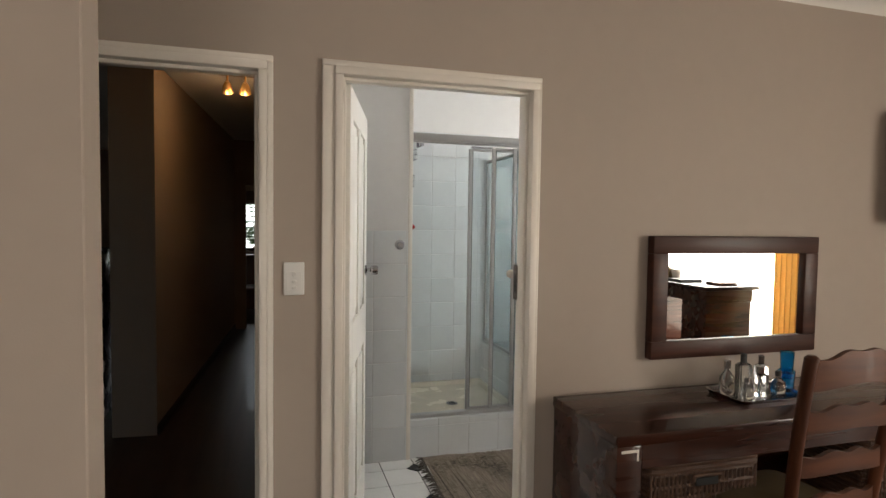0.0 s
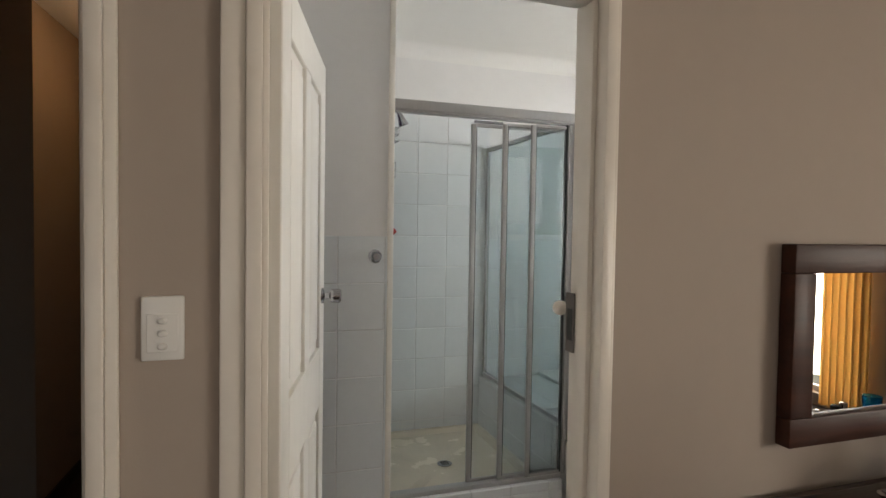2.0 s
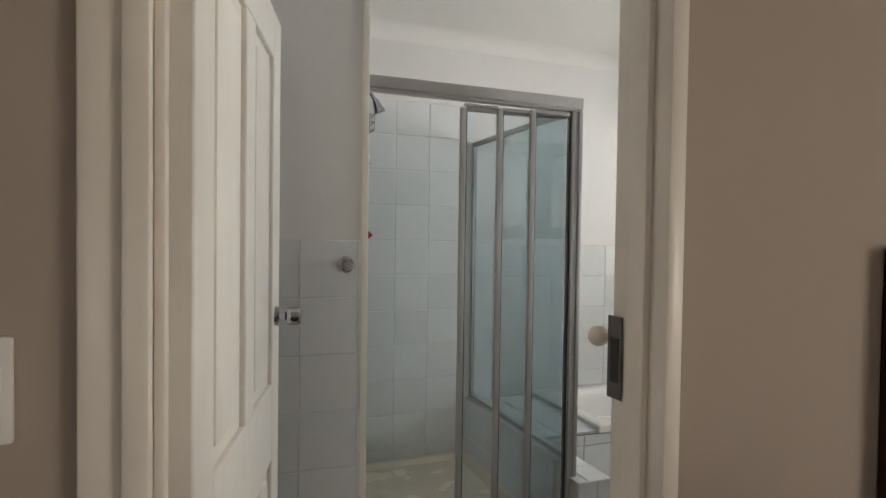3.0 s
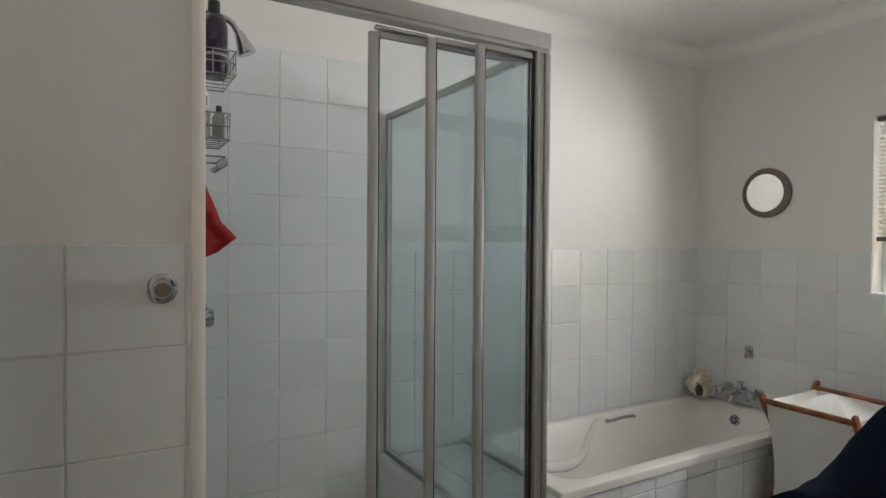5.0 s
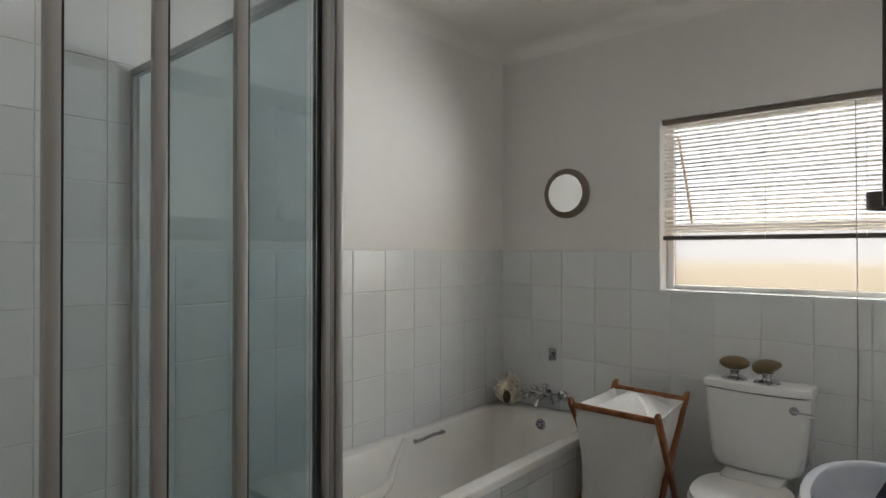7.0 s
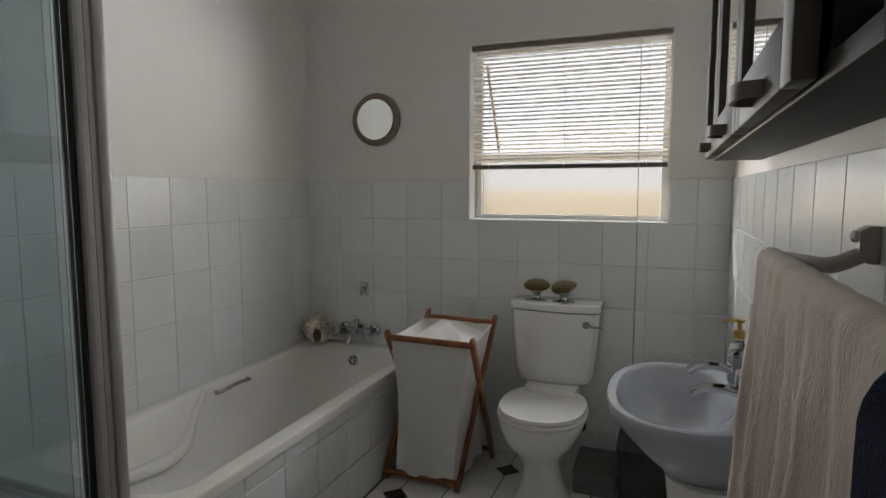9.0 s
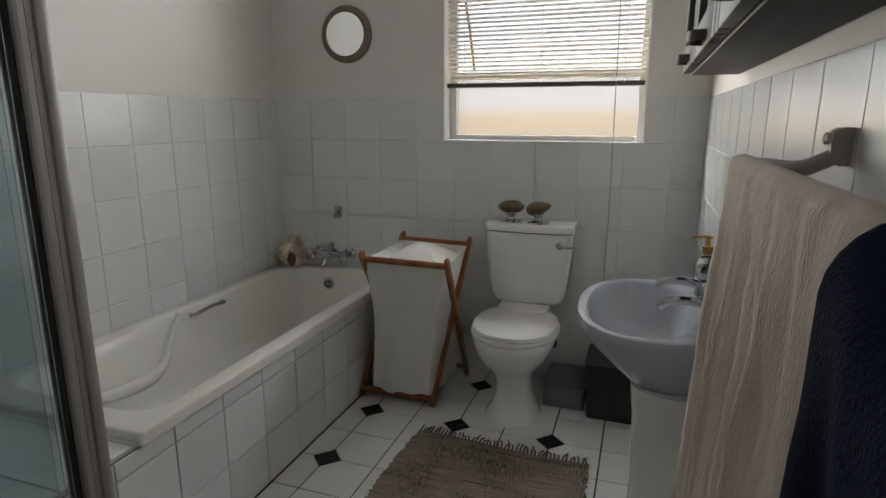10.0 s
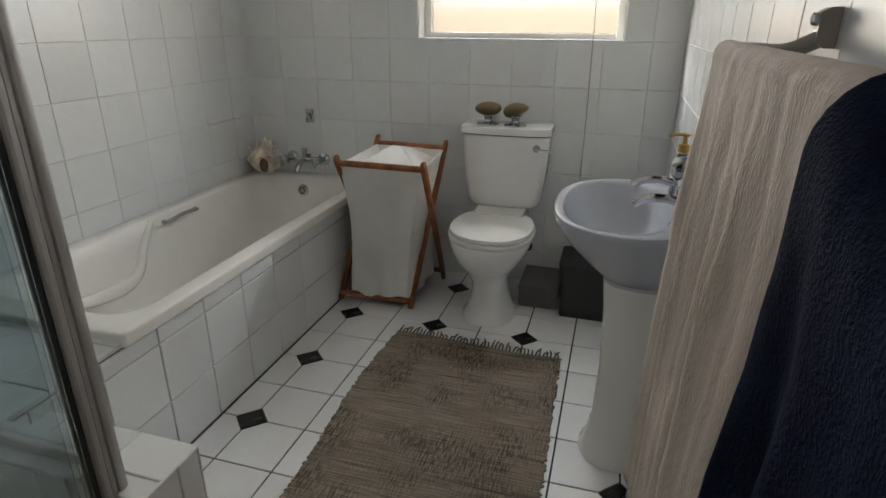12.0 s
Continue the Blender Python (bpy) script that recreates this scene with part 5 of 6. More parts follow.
for k, w in enumerate((0.024, 0.018, 0.022)):
    part("print", bbox(SX - 0.0402, SX - 0.0394, SY - w / 2, SY + w / 2, BZ + 0.055 - k * 0.012, BZ + 0.0585 - k * 0.012), M_PRINT, lb)
pm = part("pump_collar", lathe((SX, SY, BZ + 0.127), [(0, 0.016), (0.022, 0.016), (0.026, 0.008), (0.045, 0.006), (0.046, 0.013), (0.054, 0.013)], 18), M_GOLD, sb)
part("pump_nozzle", tube([(SX, SY, BZ + 0.178), (SX - 0.008, SY + 0.03, BZ + 0.178), (SX - 0.01, SY + 0.045, BZ + 0.172)], 0.005, 8), M_GOLD, sb)

# flush knob on the partition
fk = thing("shower_valve", "round chrome valve on the tiled partition", "valve")
part("rose", lathe((0.568, YP - 0.0065, 1.343), [(0, 0.030), (-0.004, 0.030), (-0.010, 0.022)], 26, "y"), M_CHROME, fk)
part("button", lathe((0.568, YP - 0.016, 1.343), [(0, 0.019), (-0.02, 0.019), (-0.026, 0.014)], 22, "y"), M_CHROME, fk)

# ---- shower things ----
sh = thing("wall_shower", "chrome shower rose on a bent wall arm", "shower")
part("arm", tube(smooth_path([(XP + 0.006, 1.90, 2.10), (0.733, 1.905, 2.13), (0.803, 1.91, 2.12), (0.833, 1.915, 2.085)]), 0.010, 12), M_CHROME, sh)
part("flange", lathe((XP + 0.006, 1.90, 2.10), [(0, 0.028), (0.006, 0.026), (0.012, 0.012)], 20, "x"), M_CHROME, sh)
hd = lathe((0, 0, 0), [(0.012, 0.010), (0.0, 0.016), (-0.02, 0.020), (-0.055, 0.030), (-0.062, 0.028)], 22)
hd.transform(pose(0.835, 1.916, 2.085, 0, -22, 0))
part("rose", hd, M_CHROME, sh)


def wire_basket(parent, x0, x1, y0, y1, z0, z1):
    for z in (z0, (z0 + z1) / 2, z1):
        part("wire", tube([(x0, y0, z), (x1, y0, z), (x1, y1, z), (x0, y1, z), (x0, y0, z)], 0.0025, 6), M_CHROME, parent)
    for k in range(6):
        y = y0 + (y1 - y0) * k / 5
        part("wire", tube([(x1, y, z1), (x1, y, z0), (x0, y, z0)], 0.002, 6), M_CHROME, parent)
    for k in range(1, 4):
        x = x0 + (x1 - x0) * k / 3.5
        part("wire", tube([(x, y0, z1), (x, y0, z0)], 0.002, 6), M_CHROME, parent)


caddy = thing("shower_caddy", "hanging chrome wire shower caddy", "caddy")
wire_basket(caddy, XP + 0.01, 0.803, 1.80, 2.02, 1.925, 1.995)
wire_basket(caddy, XP + 0.01, 0.788, 1.81, 2.01, 1.735, 1.812)
for y in (1.83, 1.98):
    part("hanger", tube([(XP + 0.010, y, 1.68), (XP + 0.010, y, 2.06), (XP + 0.012, 1.905, 2.115)], 0.003, 6), M_CHROME, caddy)
part("hook_rail", tube([(XP + 0.010, 1.82, 1.685), (0.775, 1.82, 1.685), (0.775, 1.99, 1.685), (XP + 0.010, 1.99, 1.685)], 0.003, 6), M_CHROME, caddy)
for k in range(5):
    y = 1.825 + k * 0.04
    part("hook", tube(smooth_path([(0.775, y, 1.685), (0.781, y, 1.665), (0.769, y, 1.655), (0.759, y, 1.664)]), 0.003, 6), M_CHROME, caddy)
bt = thing("shampoo_bottle", "dark purple shampoo bottle in the caddy", "bottle")
part("body", loft([egg(0.753, 1.875, a, b, z, 24) for z, a, b in ((1.929, 0.030, 0.040), (1.94, 0.037, 0.050), (2.08, 0.038, 0.052), (2.11, 0.030, 0.038), (2.12, 0.018, 0.020))]), M_PURPLE, bt)
part("cap", lathe((0.753, 1.875, 2.121), [(0, 0.018), (0.036, 0.017), (0.04, 0.012)], 18), M_BLACKBOX, bt)
part("label_band", loft([egg(0.753, 1.875, 0.0385, 0.0525, z, 24) for z in (1.985, 1.993)]), M_BEIGE, bt, "pale printed line")
bt = thing("shampoo_bottle", "white and green shampoo bottle in the caddy", "bottle")
part("body", loft([egg(0.711, 1.87, a, b, z, 24) for z, a, b in ((1.739, 0.022, 0.034), (1.75, 0.026, 0.038), (1.87, 0.026, 0.038), (1.895, 0.016, 0.02), (1.90, 0.012, 0.012))]), M_PLASTIC, bt)
part("leaf_print", bbox(0.694, 0.729, 1.8305, 1.8325, 1.835, 1.862, 0.0005, 1), M_LABEL, bt, "green leaf print")
bt = thing("shower_gel", "small amber gel bottle in the caddy", "bottle")
part("body", loft([egg(0.761, 1.835, a, b, z, 20) for z, a, b in ((1.739, 0.016, 0.020), (1.745, 0.019, 0.022), (1.80, 0.019, 0.022), (1.815, 0.009, 0.009))]), M_BEIGE, bt)
part("cap", lathe((0.761, 1.835, 1.816), [(0, 0.009), (0.02, 0.008)], 14), M_BLACKBOX, bt)


def red_cloth():
    """A cloth bunched at a hook, with two hanging corners."""
    c = thing("red_washcloth", "crumpled red washcloth hanging from the caddy hooks", "cloth")

    def drape(name, prof, y, lean):
        rings = []
        for z, xr in prof:
            x0 = XP + 0.028
            ring = []
            for i in range(28):
                a = 2 * math.pi * i / 28
                hw = (xr - x0) / 2
                f = 1 + 0.10 * math.sin(4 * a + z * 20)
                ring.append((x0 + hw + hw * math.cos(a), y + lean * (1.64 - z) + (0.018 + 0.018 * (1.64 - z)) * f * math.sin(a) + 0.010 * math.sin(z * 26 + math.cos(a) * 5), z + 0.008 * math.sin(a * 2 + 1)))
            rings.append(ring)
        part(name, loft(rings), M_RED, c)
    drape("front_fold", [(1.645, 0.698), (1.625, 0.722), (1.58, 0.740), (1.53, 0.762), (1.488, 0.776), (1.44, 0.822), (1.40, 0.772), (1.392, 0.748), (1.386, 0.722), (1.34, 0.726), (1.31, 0.735), (1.285, 0.708), (1.24, 0.694), (1.205, 0.686)], 1.885, 0.06)
    drape("back_fold", [(1.64, 0.692), (1.58, 0.718), (1.50, 0.748), (1.45, 0.758), (1.40, 0.738), (1.36, 0.708)], 1.935, -0.02)


red_cloth()
st = thing("shower_taps", "pair of fluted chrome shower taps on the tiled wall", "tap")
for y in (1.86, 2.01):
    tp = part("stem", lathe((XP + 0.006, y, 1.205), [(0, 0.030), (0.006, 0.028), (0.014, 0.014), (0.05, 0.013)], 18, "x"), M_CHROME, st)
    rings = []
    for h_, r in ((0.045, 0.02), (0.052, 0.027), (0.09, 0.029), (0.098, 0.022)):
        rings.append([(XP + 0.006 + h_, y + r * (1 + 0.07 * math.cos(6 * b)) * math.cos(b), 1.205 + r * (1 + 0.07 * math.cos(6 * b)) * math.sin(b)) for b in [2 * math.pi * i / 36 for i in range(36)]])
    part("handle", loft(rings), M_CHROME, tp)

# ---- bedroom things ----
sw = thing("light_switch", "white three rocker light switch plate", "light switch")
part("plate", bbox(-0.137, -0.063, -0.010, 0.0, 1.212, 1.333, 0.004, 2), M_PLASTIC, sw)
part("inner_plate", bbox(-0.127, -0.073, -0.0125, -0.010, 1.228, 1.300, 0.001, 1), M_PLASTIC, sw)
for k in range(3):
    b = lathe((0, 0, 0), [(0, 0.0080), (-0.004, 0.0080), (-0.007, 0.005)], 18, "y")
    b.transform(pose(-0.100, -0.0125, 1.288 - k * 0.024, 8, 0, 0) @ Matrix.Diagonal((1.15, 1, 0.85, 1)))
    part("rocker", b, M_PLASTIC, sw)

wm = thing("wall_mirror", "rectangular wall mirror in a dark wooden frame", "mirror")
MX0, MX1, MZ0, MZ1, MW = 1.412, 2.335, 0.895, 1.440, 0.078
for a, b, c, e in ((MX0, MX1, MZ0, MZ0 + MW), (MX0, MX1, MZ1 - MW, MZ1), (MX0, MX0 + MW, MZ0 + MW, MZ1 - MW), (MX1 - MW, MX1, MZ0 + MW, MZ1 - MW)):
    part("frame", bbox(a, b, -0.050, -0.004, c, e, 0.004, 2), M_MIRFRAME, wm)
part("glass", bbox(MX0 + MW, MX1 - MW, -0.030, -0.024, MZ0 + MW, MZ1 - MW), M_MIRROR, wm, "mirror glass")
part("back", bbox(MX0 + 0.01, MX1 - 0.01, -0.0238, -0.0005, MZ0 + 0.01, MZ1 - 0.01), M_DARKWOOD, wm)

desk = thing("desk", "dark mahogany desk with slab sides, against the wall", "desk")
DX0, DX1, DY0, DY1, DZ = 0.955, 2.90, -0.50, -0.025, 0.762
part("top", bbox(DX0, DX1, DY0, DY1, DZ - 0.040, DZ, 0.004, 2), M_DARKWOOD, desk)
part("apron", bbox(DX0 + 0.105, DX1 - 0.105, DY0 + 0.008, DY0 + 0.035, DZ - 0.128, DZ - 0.040, 0.003, 1), M_DARKWOOD, desk)
for x in (DX0 + 0.004, DX1 - 0.104):
    part("side_panel", bbox(x, x + 0.10, DY0 + 0.005, DY1 - 0.004, 0.0, DZ - 0.0405, 0.004, 2), M_DARKWOOD, desk)
part("back_panel", bbox(DX0 + 0.105, DX1 - 0.105, DY1 - 0.03, DY1 - 0.01, 0.25, DZ - 0.041), M_DARKWOOD, desk)
part("chipped_edge", bbox(DX0 + 0.02, DX0 + 0.09, DY0 + 0.0035, DY0 + 0.0046, DZ - 0.064, DZ - 0.054), M_TRIM, desk, "pale chipped veneer")
part("chipped_edge", bbox(DX0 + 0.082, DX0 + 0.090, DY0 + 0.0034, DY0 + 0.0045, DZ - 0.095, DZ - 0.064), M_TRIM, desk, "pale chipped veneer")


def basket(x0, x1):
    """A woven basket: upright stakes with strands passing before and behind."""
    b = thing("wicker_basket", "dark brown wicker basket under the desk", "basket", "baskets under the desk")
    y0, y1, z1 = -0.46, -0.08, 0.632
    cx_, cy_, hx_, hy_ = (x0 + x1) / 2, (y0 + y1) / 2, (x1 - x0) / 2, (y1 - y0) / 2
    part("liner", loft([rounded(cx_, cy_, hx_ - 0.02, hy_ - 0.02, 0.03, 0.004), rounded(cx_, cy_, hx_ - 0.012, hy_ - 0.012, 0.03, z1 - 0.02)]), M_WICKER, b)
    bm = bmesh.new()
    for r in range(26):
        z = 0.012 + r * 0.0228
        base = rounded(cx_, cy_, hx_ - 0.006, hy_ - 0.006, 0.03, z, 25)
        pts_ = []
        for i in range(100):
            p = V(base[i])
            o = (p - V((cx_, cy_, z))).normalized()
            pts_.append(p + o * 0.006 * math.sin(i * math.pi / 1.0 * 0.5 + r * math.pi))
        pts_.append(pts_[0])
        tube(pts_, 0.0085, 5, bm)
    part("weave", bm, M_WICKER, b)
    for i in range(26):
        x = x0 + 0.01 + (x1 - x0 - 0.02) * i / 25
        part("stake", tube([(x, y0 + 0.001, 0.0), (x, y0 - 0.002, 0.3), (x, y0 + 0.001, z1 - 0.01)], 0.005, 5), M_WICKER, b)
    for k in range(2):
        ringp = [V(p) for p in rounded(cx_, cy_, hx_, hy_, 0.035, z1 - 0.012 - 0.022 * k, 12)]
        part("rim", tube(ringp + [ringp[0]], 0.013, 8), M_WICKER, b)
    part("handle_slot", tube(smooth_path([(cx_ - 0.06, y0 - 0.010, 0.555), (cx_ - 0.05, y0 - 0.014, 0.575), (cx_ + 0.05, y0 - 0.014, 0.575), (cx_ + 0.06, y0 - 0.010, 0.555)]), 0.008, 8), M_WICKER, b)
    # The weave is unbroken; a black slab paints the shade under the handle.
    part("handle_gap_shade", bbox(cx_ - 0.05, cx_ + 0.05, y0 - 0.0145, y0 - 0.006, 0.535, 0.565, 0.002, 1), M_SEAL_SHADE, b)


basket(1.115, 1.60)
basket(2.16, 2.62)


def chair():
    c = thing("ladder_back_chair", "red brown ladder back chair with an olive leather seat", "chair")
    for s in (-1, 1):
        x = 0.175 * s
        part("back_post", tube(smooth_path([(x, 0.0, 0.0), (x, 0.005, 0.25), (x * 1.02, 0.0, 0.45), (x * 1.10, -0.03, 0.75), (x * 1.16, -0.075, 1.055)]), 0.020, 12), M_CHAIR, c)
        part("post_finial", lathe((x * 1.16, -0.077, 1.052), [(0, 0.021), (0.012, 0.021), (0.020, 0.012)], 14), M_CHAIR, c)
        part("front_leg", tube([(x * 1.15, 0.38, 0.0), (x * 1.15, 0.38, 0.44)], [0.016, 0.021], 12), M_CHAIR, c)
        part("side_stretcher", tube([(x, 0.0, 0.18), (x * 1.15, 0.38, 0.18)], 0.010, 10), M_CHAIR, c)
        part("seat_rail", bar((x, 0.0, 0.425), (x * 1.15, 0.38, 0.425), 0.022, 0.045), M_CHAIR, c)
    part("seat_rail", bar((-0.175, 0.0, 0.425), (0.175, 0.0, 0.425), 0.022, 0.045), M_CHAIR, c)
    part("seat_rail", bar((-0.20, 0.38, 0.425), (0.20, 0.38, 0.425), 0.022, 0.045), M_CHAIR, c)
    part("front_stretcher", tube([(-0.20, 0.38, 0.22), (0.20, 0.38, 0.22)], 0.010, 10), M_CHAIR, c)
    part("seat", loft([rounded(0, 0.19, 0.19, 0.19, 0.03, 0.448), rounded(0, 0.19, 0.205, 0.205, 0.04, 0.458), rounded(0, 0.19, 0.20, 0.20, 0.05, 0.478), rounded(0, 0.19, 0.14, 0.14, 0.05, 0.490)]), M_SEATLEATHER, c, "olive leather seat pad")
    for z, hh, rise in ((0.56, 0.060, 0.012), (0.70, 0.065, 0.014), (0.85, 0.070, 0.018), (1.005, 0.095, 0.030)):
        lean = -0.03 - max(0, z - 0.75) * 0.15 + (0.75 - z if z < 0.75 else 0) * 0.10
        hw = 0.175 * (1.02 + max(0, z - 0.45) * 0.23)
        sec = []
        for k in range(25):
            u = -1 + k / 12
            x = u * hw
            bow = -0.022 * (1 - u * u)
            top = z + hh / 2 + rise * (math.cos(u * math.pi) * 0.5 + 0.5) - 0.006 * math.cos(u * 3 * math.pi)
            low = z - hh / 2 + rise * 0.7 * (math.cos(u * math.pi) * 0.5 + 0.5)
            y = lean + bow
            sec.append([(x, y - 0.008, low), (x, y + 0.008, low), (x, y + 0.008, top), (x, y - 0.008, top)])
        part("slat", loft(sec), M_SLAT, c)
    c.matrix_world = pose(1.625, -0.735, 0, 0, 0, 2) @ Matrix.Scale(1.02, 4)


chair()

# tray with bottles
tr = thing("vanity_tray", "silver vanity tray on the desk", "tray")
part("plate", loft([rounded(1.82, -0.225, 0.165, 0.095, 0.03, DZ + 0.0005), rounded(1.82, -0.225, 0.175, 0.105, 0.03, DZ + 0.003), rounded(1.82, -0.225, 0.185, 0.115, 0.035, DZ + 0.018), rounded(1.82, -0.225, 0.180, 0.110, 0.035, DZ + 0.019), rounded(1.82, -0.225, 0.165, 0.095, 0.03, DZ + 0.007)]), M_CHROME, tr)


def flask(x, y, r, h, material, cap, label, square=False):
    b = thing("perfume_bottle", label, "bottle", "bottles on the tray")
    z = DZ + 0.0075
    if square:
        part("body", loft([rounded(x, y, r, r * 0.7, 0.006, z), rounded(x, y, r, r * 0.7, 0.006, z + h * 0.7), rounded(x, y, r * 0.5, r * 0.4, 0.006, z + h * 0.76)]), material, b)
    else:
        part("body", lathe((x, y, z), [(0, r * 0.8), (h * 0.1, r), (h * 0.5, r * 0.95), (h * 0.68, r * 0.4), (h * 0.76, r * 0.32)], 22), material, b)
    part("cap", lathe((x, y, z + h * 0.76), [(0, r * 0.45), (h * 0.22, r * 0.45), (h * 0.24, r * 0.3)], 16), cap, b)


flask(1.693, -0.19, 0.032, 0.145, M_CLEARP, M_CHROME, "round clear glass perfume bottle")
flask(1.728, -0.265, 0.026, 0.085, M_CLEARP, M_CHROME, "small clear glass flask")
flask(1.793, -0.175, 0.030, 0.165, M_CLEARP, M_SEAL_SHADE, "tall clear bottle with a black cap", True)
flask(1.818, -0.25, 0.024, 0.125, M_CLEARP, M_CHROME, "square clear scent bottle", True)
flask(1.863, -0.20, 0.027, 0.160, M_CHROME, M_CHROME, "silver bottle with a silver cap", True)
flask(1.928, -0.23, 0.030, 0.095, M_CLEARP, M_SEAL_SHADE, "short clear jar with a dark lid")
bg = thing("blue_tumblers", "stack of two blue glass tumblers", "tumbler")
part("tumbler", lathe((2.000, -0.205, DZ + 0.0075), [(0, 0.028), (0.004, 0.030), (0.085, 0.035), (0.087, 0.033), (0.008, 0.026)], 24), M_BLUEGLASS, bg)
part("tumbler", lathe((2.000, -0.205, DZ + 0.060), [(0, 0.024), (0.06, 0.026), (0.115, 0.029), (0.117, 0.027), (0.02, 0.020)], 24), M_BLUEGLASS, bg)

tv = thing("television", "black flat television on a wall bracket", "television")
part("casing", bbox(2.80, 3.75, -0.13, -0.085, 1.515, 2.06, 0.006, 2), M_BLACKBOX, tv)
part("screen", bbox(2.815, 3.735, -0.1325, -0.130, 1.535, 2.045), M_SCREEN, tv)
part("bracket", bbox(2.95, 3.30, -0.085, 0.0, 1.68, 1.90, 0.004, 1), M_BLACKBOX, tv)

# far side of the bedroom, seen in the mirror
fd = thing("writing_desk", "dark wooden writing desk under the bedroom window", "desk")
part("top", bbox(3.95, 4.62, -4.10, -2.60, 0.83, 0.87, 0.006, 2), M_DARKWOOD, fd)
part("frieze", bbox(4.0, 4.58, -4.05, -2.65, 0.70, 0.828, 0.004, 1), M_DARKWOOD, fd)
for y in (-4.03, -3.03):
    part("pedestal", bbox(4.02, 4.58, y, y + 0.36, 0.0, 0.70, 0.004, 1), M_DARKWOOD, fd)
cup = thing("mug", "white mug on the writing desk", "mug")
part("body", lathe((4.25, -3.42, 0.871), [(0, 0.045), (0.006, 0.05), (0.11, 0.056), (0.112, 0.052), (0.01, 0.044)], 22), M_CERAMIC, cup)
for k, (x, y, w) in enumerate(((4.15, -3.15, 0.14), (4.3, -2.78, 0.11), (4.2, -3.72, 0.16))):
    bk = thing("book", "dark bound book lying on the writing desk", "book", "books on the writing desk")
    part("cover", bbox(x - w, x + w, y - 0.10, y + 0.10, 0.8705, 0.900, 0.002, 1), M_CHAIR if k % 2 else M_BLACKBOX, bk)
    part("pages", bbox(x - w + 0.006, x + w - 0.004, y - 0.1005, y + 0.094, 0.8745, 0.896), M_TRIM, bk)
bag = thing("handbag", "black and white patterned bag on the writing desk", "bag")
part("body", loft([egg(4.22, -3.60, a, b, z, 24) for z, a, b in ((0.871, 0.09, 0.16), (0.91, 0.11, 0.18), (0.98, 0.08, 0.15), (1.01, 0.03, 0.08))]), M_STONE, bag)
part("strap", tube(smooth_path([(4.2, -3.72, 0.98), (4.17, -3.62, 1.10), (4.2, -3.50, 0.98)]), 0.010, 8), M_BLACKBOX, bag)
cur = thing("curtain", "gold curtain drawn to the side of the bedroom window", "curtain")
rings = []
for z in (0.05, 0.8, 1.6, 2.40):
    pts_ = [(4.60 + 0.03 * math.sin(k * 1.05), -2.42 + 0.40 * k / 40, z) for k in range(41)]
    rings.append(pts_ + [(x + 0.004, y, z_) for x, y, z_ in reversed(pts_)])
part("drape", loft(rings), M_CURTAIN, cur)
part("rod", tube([(4.61, -4.75, 2.41), (4.61, -1.95, 2.41)], 0.012, 10), M_BRASS, cur)
w2 = tagged(new("window_2"), "wide bedroom window", "window", kind="structure")
for y0, y1, z0, z1 in ((BW0, BW0 + 0.05, BWZ0, BWZ1), (BW1 - 0.05, BW1, BWZ0, BWZ1), (BW0 + 0.05, BW1 - 0.05, BWZ0, BWZ0 + 0.05), (BW0 + 0.05, BW1 - 0.05, BWZ1 - 0.05, BWZ1)):
    emit("window_frame", bbox(4.76, 4.81, y0, y1, z0, z1, 0.004, 1), M_TRIM, w2)

# ---- hall things ----
sp = thing("ceiling_spotlight", "brass hall spotlight bar with two lamps", "spotlight")
part("bar", bbox(-0.54, -0.28, 2.22, 2.26, 2.505, 2.53, 0.004, 1), M_BRASS, sp)
M_BULB = bpy.data.materials.new("warm_bulb")
M_BULB.use_nodes = True
bb = M_BULB.node_tree.nodes["Principled BSDF"]
bb.inputs["Emission Color"].default_value, bb.inputs["Emission Strength"].default_value = (1.0, 0.55, 0.2, 1), 6.0
for x in (-0.48, -0.36):
    stem = part("stem", tube([(x, 2.24, 2.505), (x, 2.23, 2.46)], 0.008, 8), M_BRASS, sp)
    cone = lathe((0, 0, 0), [(0.03, 0.015), (0.0, 0.03), (-0.05, 0.042)], 18)
    cone.transform(pose(x, 2.225, 2.43, 35, 0, 0))
    part("lamp_shade", cone, M_BRASS, sp)
    bulb = lathe((0, 0, 0), [(-0.0505, 0.038), (-0.053, 0.025)], 16)
    bulb.transform(pose(x, 2.225, 2.43, 35, 0, 0))
    part("bulb", bulb, M_BULB, sp, "glowing warm bulb")
hc = thing("hall_cabinet", "dark wooden cabinet in the side room", "cabinet")
part("body", bbox(-1.85, -1.37, 2.40, 2.95, 0.0, 1.22, 0.006, 2), M_DARKWOOD, hc)
part("top", bbox(-1.88, -1.34, 2.37, 2.98, 1.22, 1.25, 0.006, 2), M_DARKWOOD, hc)
part("door_knob", lathe((-1.40, 2.398, 0.8), [(0, 0.008), (-0.02, 0.012), (-0.03, 0.008)], 12, "y"), M_BRASS, hc)
ac = thing("armchair", "red brown leather armchair beyond the hall doorway", "armchair")
part("seat", bbox(-0.62, -0.16, 6.9, 7.5, 0.12, 0.45, 0.05, 3), M_CHAIR, ac)
part("backrest", bbox(-0.62, -0.16, 7.45, 7.65, 0.12, 0.92, 0.06, 3), M_CHAIR, ac)
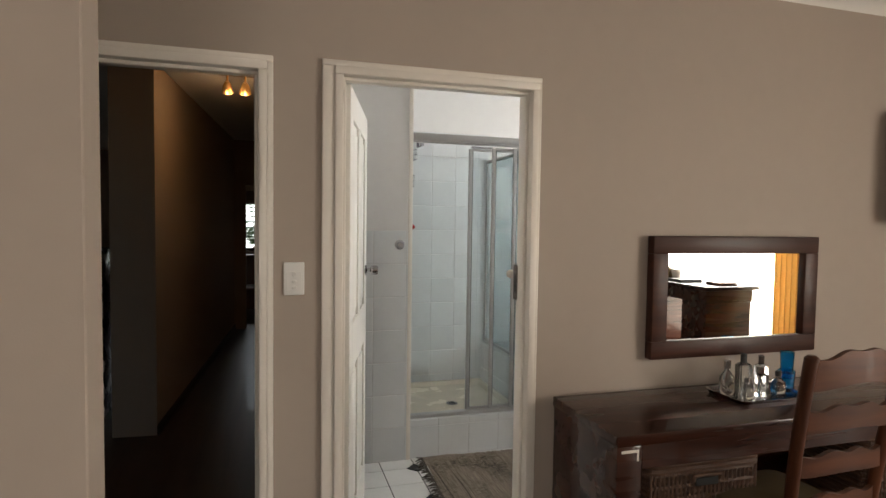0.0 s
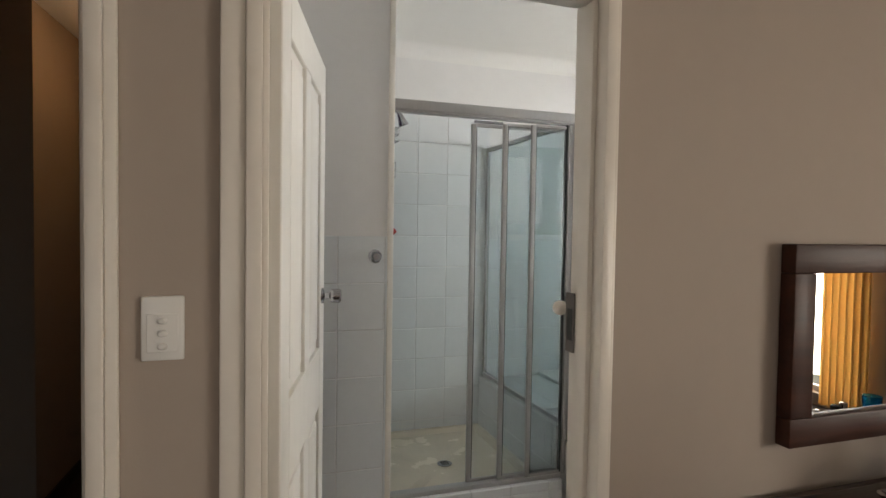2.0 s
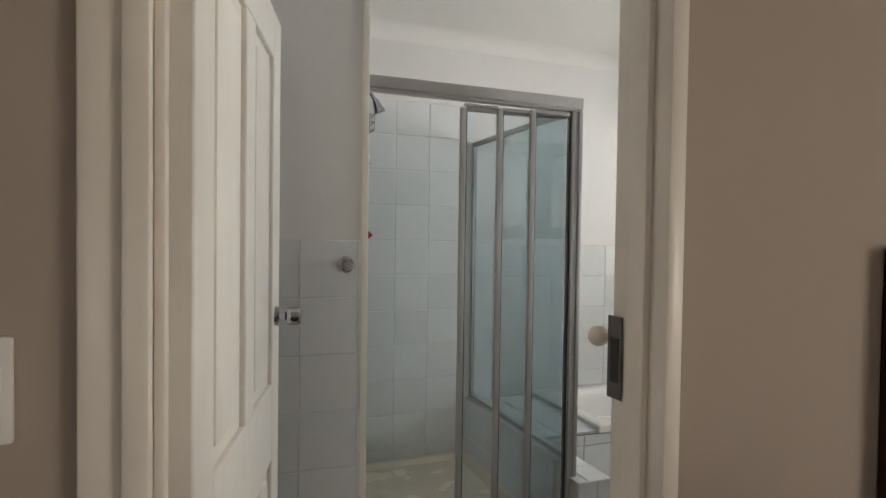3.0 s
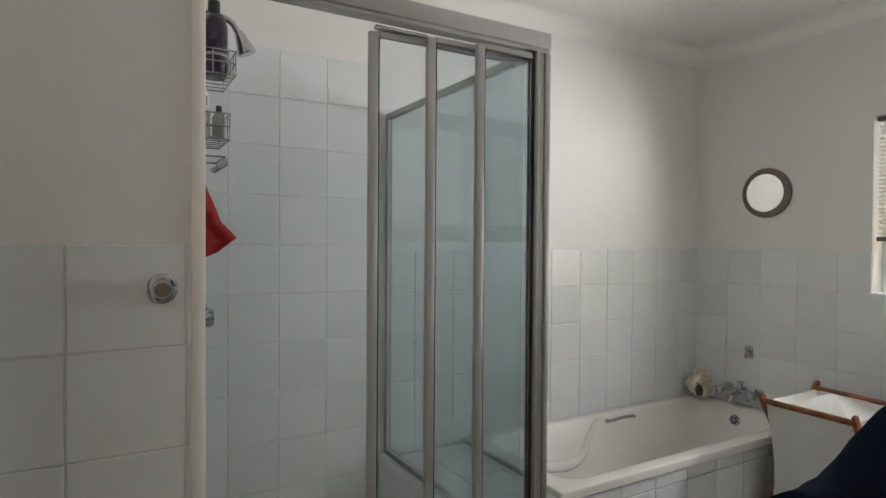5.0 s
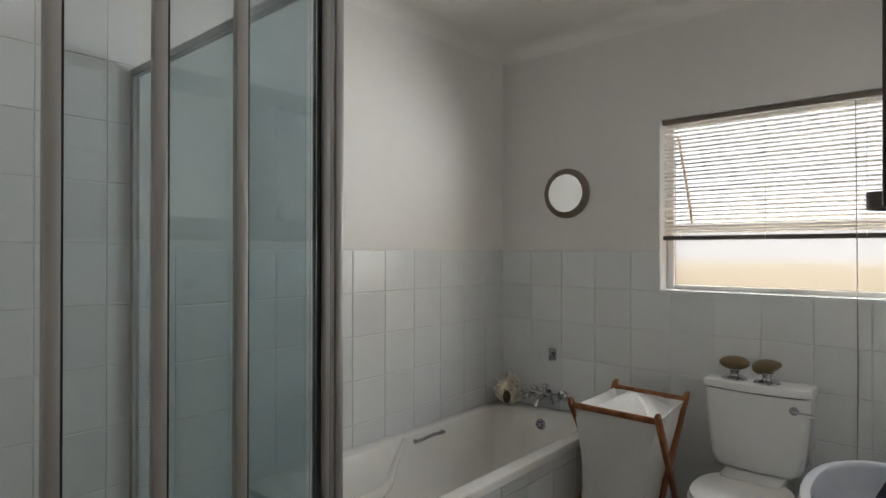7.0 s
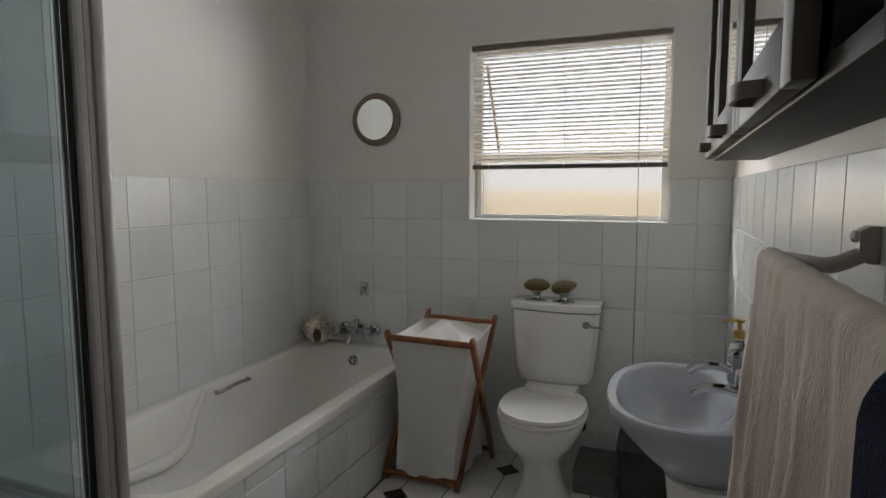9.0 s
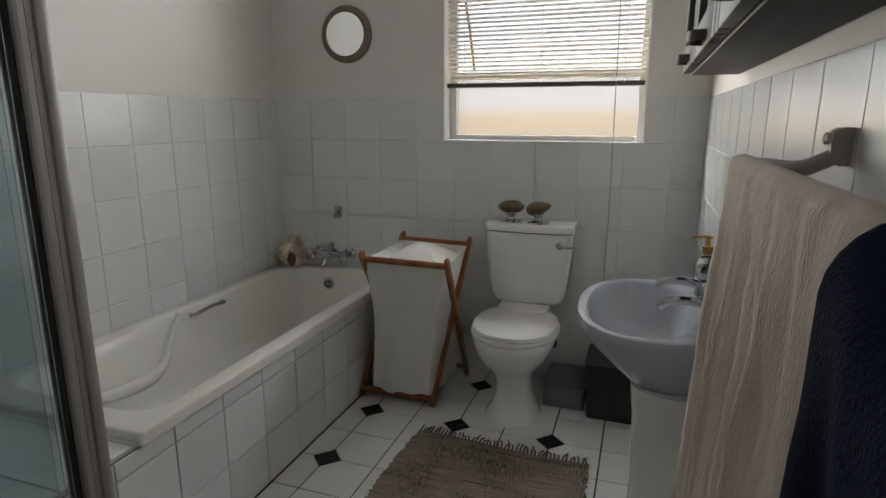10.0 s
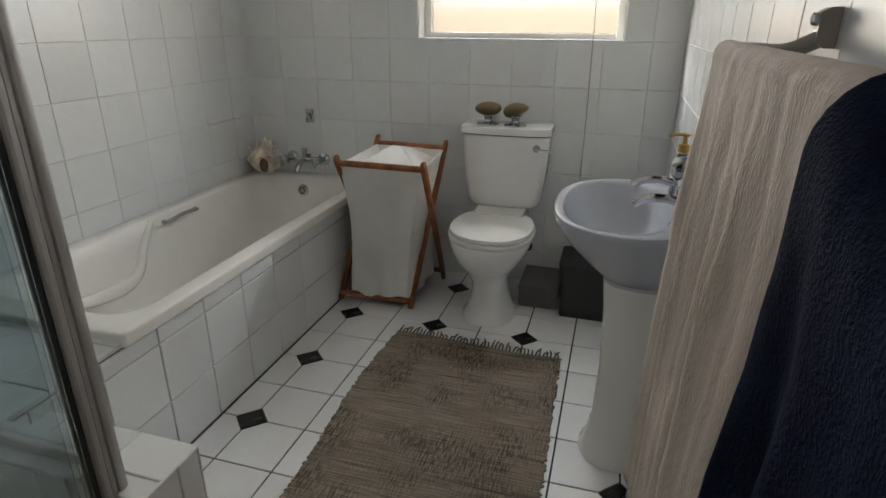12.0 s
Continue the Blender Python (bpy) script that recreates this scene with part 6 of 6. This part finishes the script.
for x in (-0.60, -0.19):
    for y in (6.95, 7.55):
        part("leg", lathe((x, y, 0), [(0, 0.02), (0.13, 0.025)], 10), M_DARKWOOD, ac)
w3 = tagged(new("window_3"), "bright window beyond the hall", "window", kind="structure")
for x0, x1, z0, z1 in ((-1.2, -1.15, 0.95, 1.95), (-0.18, -0.13, 0.95, 1.95), (-1.15, -0.18, 0.95, 1.0), (-1.15, -0.18, 1.90, 1.95), (-0.42, -0.39, 1.0, 1.90)):
    emit("window_frame", bbox(x0, x1, 8.02, 8.07, z0, z1, 0.003, 1), M_DARKWOOD, w3)
bl = thing("woven_blind", "rolled up woven blind over the hall window", "blind")
part("roll", tube([(-1.15, 7.97, 1.78), (-0.16, 7.97, 1.78)], 0.05, 12), M_WICKER, bl)
part("drop", bbox(-1.15, -0.16, 7.95, 7.965, 1.78, 1.94), M_WICKER, bl)
pl = thing("garden_palm", "green palm outside the hall window", "palm")
part("trunk", tube([(-0.5, 9.6, -0.3), (-0.48, 9.6, 0.4), (-0.46, 9.6, 0.95)], [0.09, 0.08, 0.07], 10), M_WICKER, pl)
rng = random.Random(8)
for k in range(16):
    a = k * 2.4
    tip = V((-0.46 + 0.85 * math.cos(a), 9.6 + 0.6 * math.sin(a), 1.15 + rng.uniform(-0.2, 0.75)))
    mid = V((-0.46, 9.6, 0.95)).lerp(tip, 0.5) + V((0, 0, 0.28))
    sp_ = smooth_path([(-0.46, 9.6, 0.95), mid, tip], 7)
    bm = bmesh.new()
    for i in range(1, len(sp_) - 1):
        for s in (-1, 1):
            d_ = (sp_[i + 1] - sp_[i - 1]).normalized()
            o = d_.cross(V((0, 0, 1))).normalized() * s
            tipl = sp_[i] + o * 0.20 + d_ * 0.10 - V((0, 0, 0.06))
            v0, v1, v2 = [bm.verts.new(q) for q in (sp_[i] - d_ * 0.015, sp_[i] + d_ * 0.02, tipl)]
            bm.faces.new((v0, v1, v2))
    tube(sp_, 0.008, 5, bm)
    part("frond", bm, M_LEAF, pl, smooth=False)
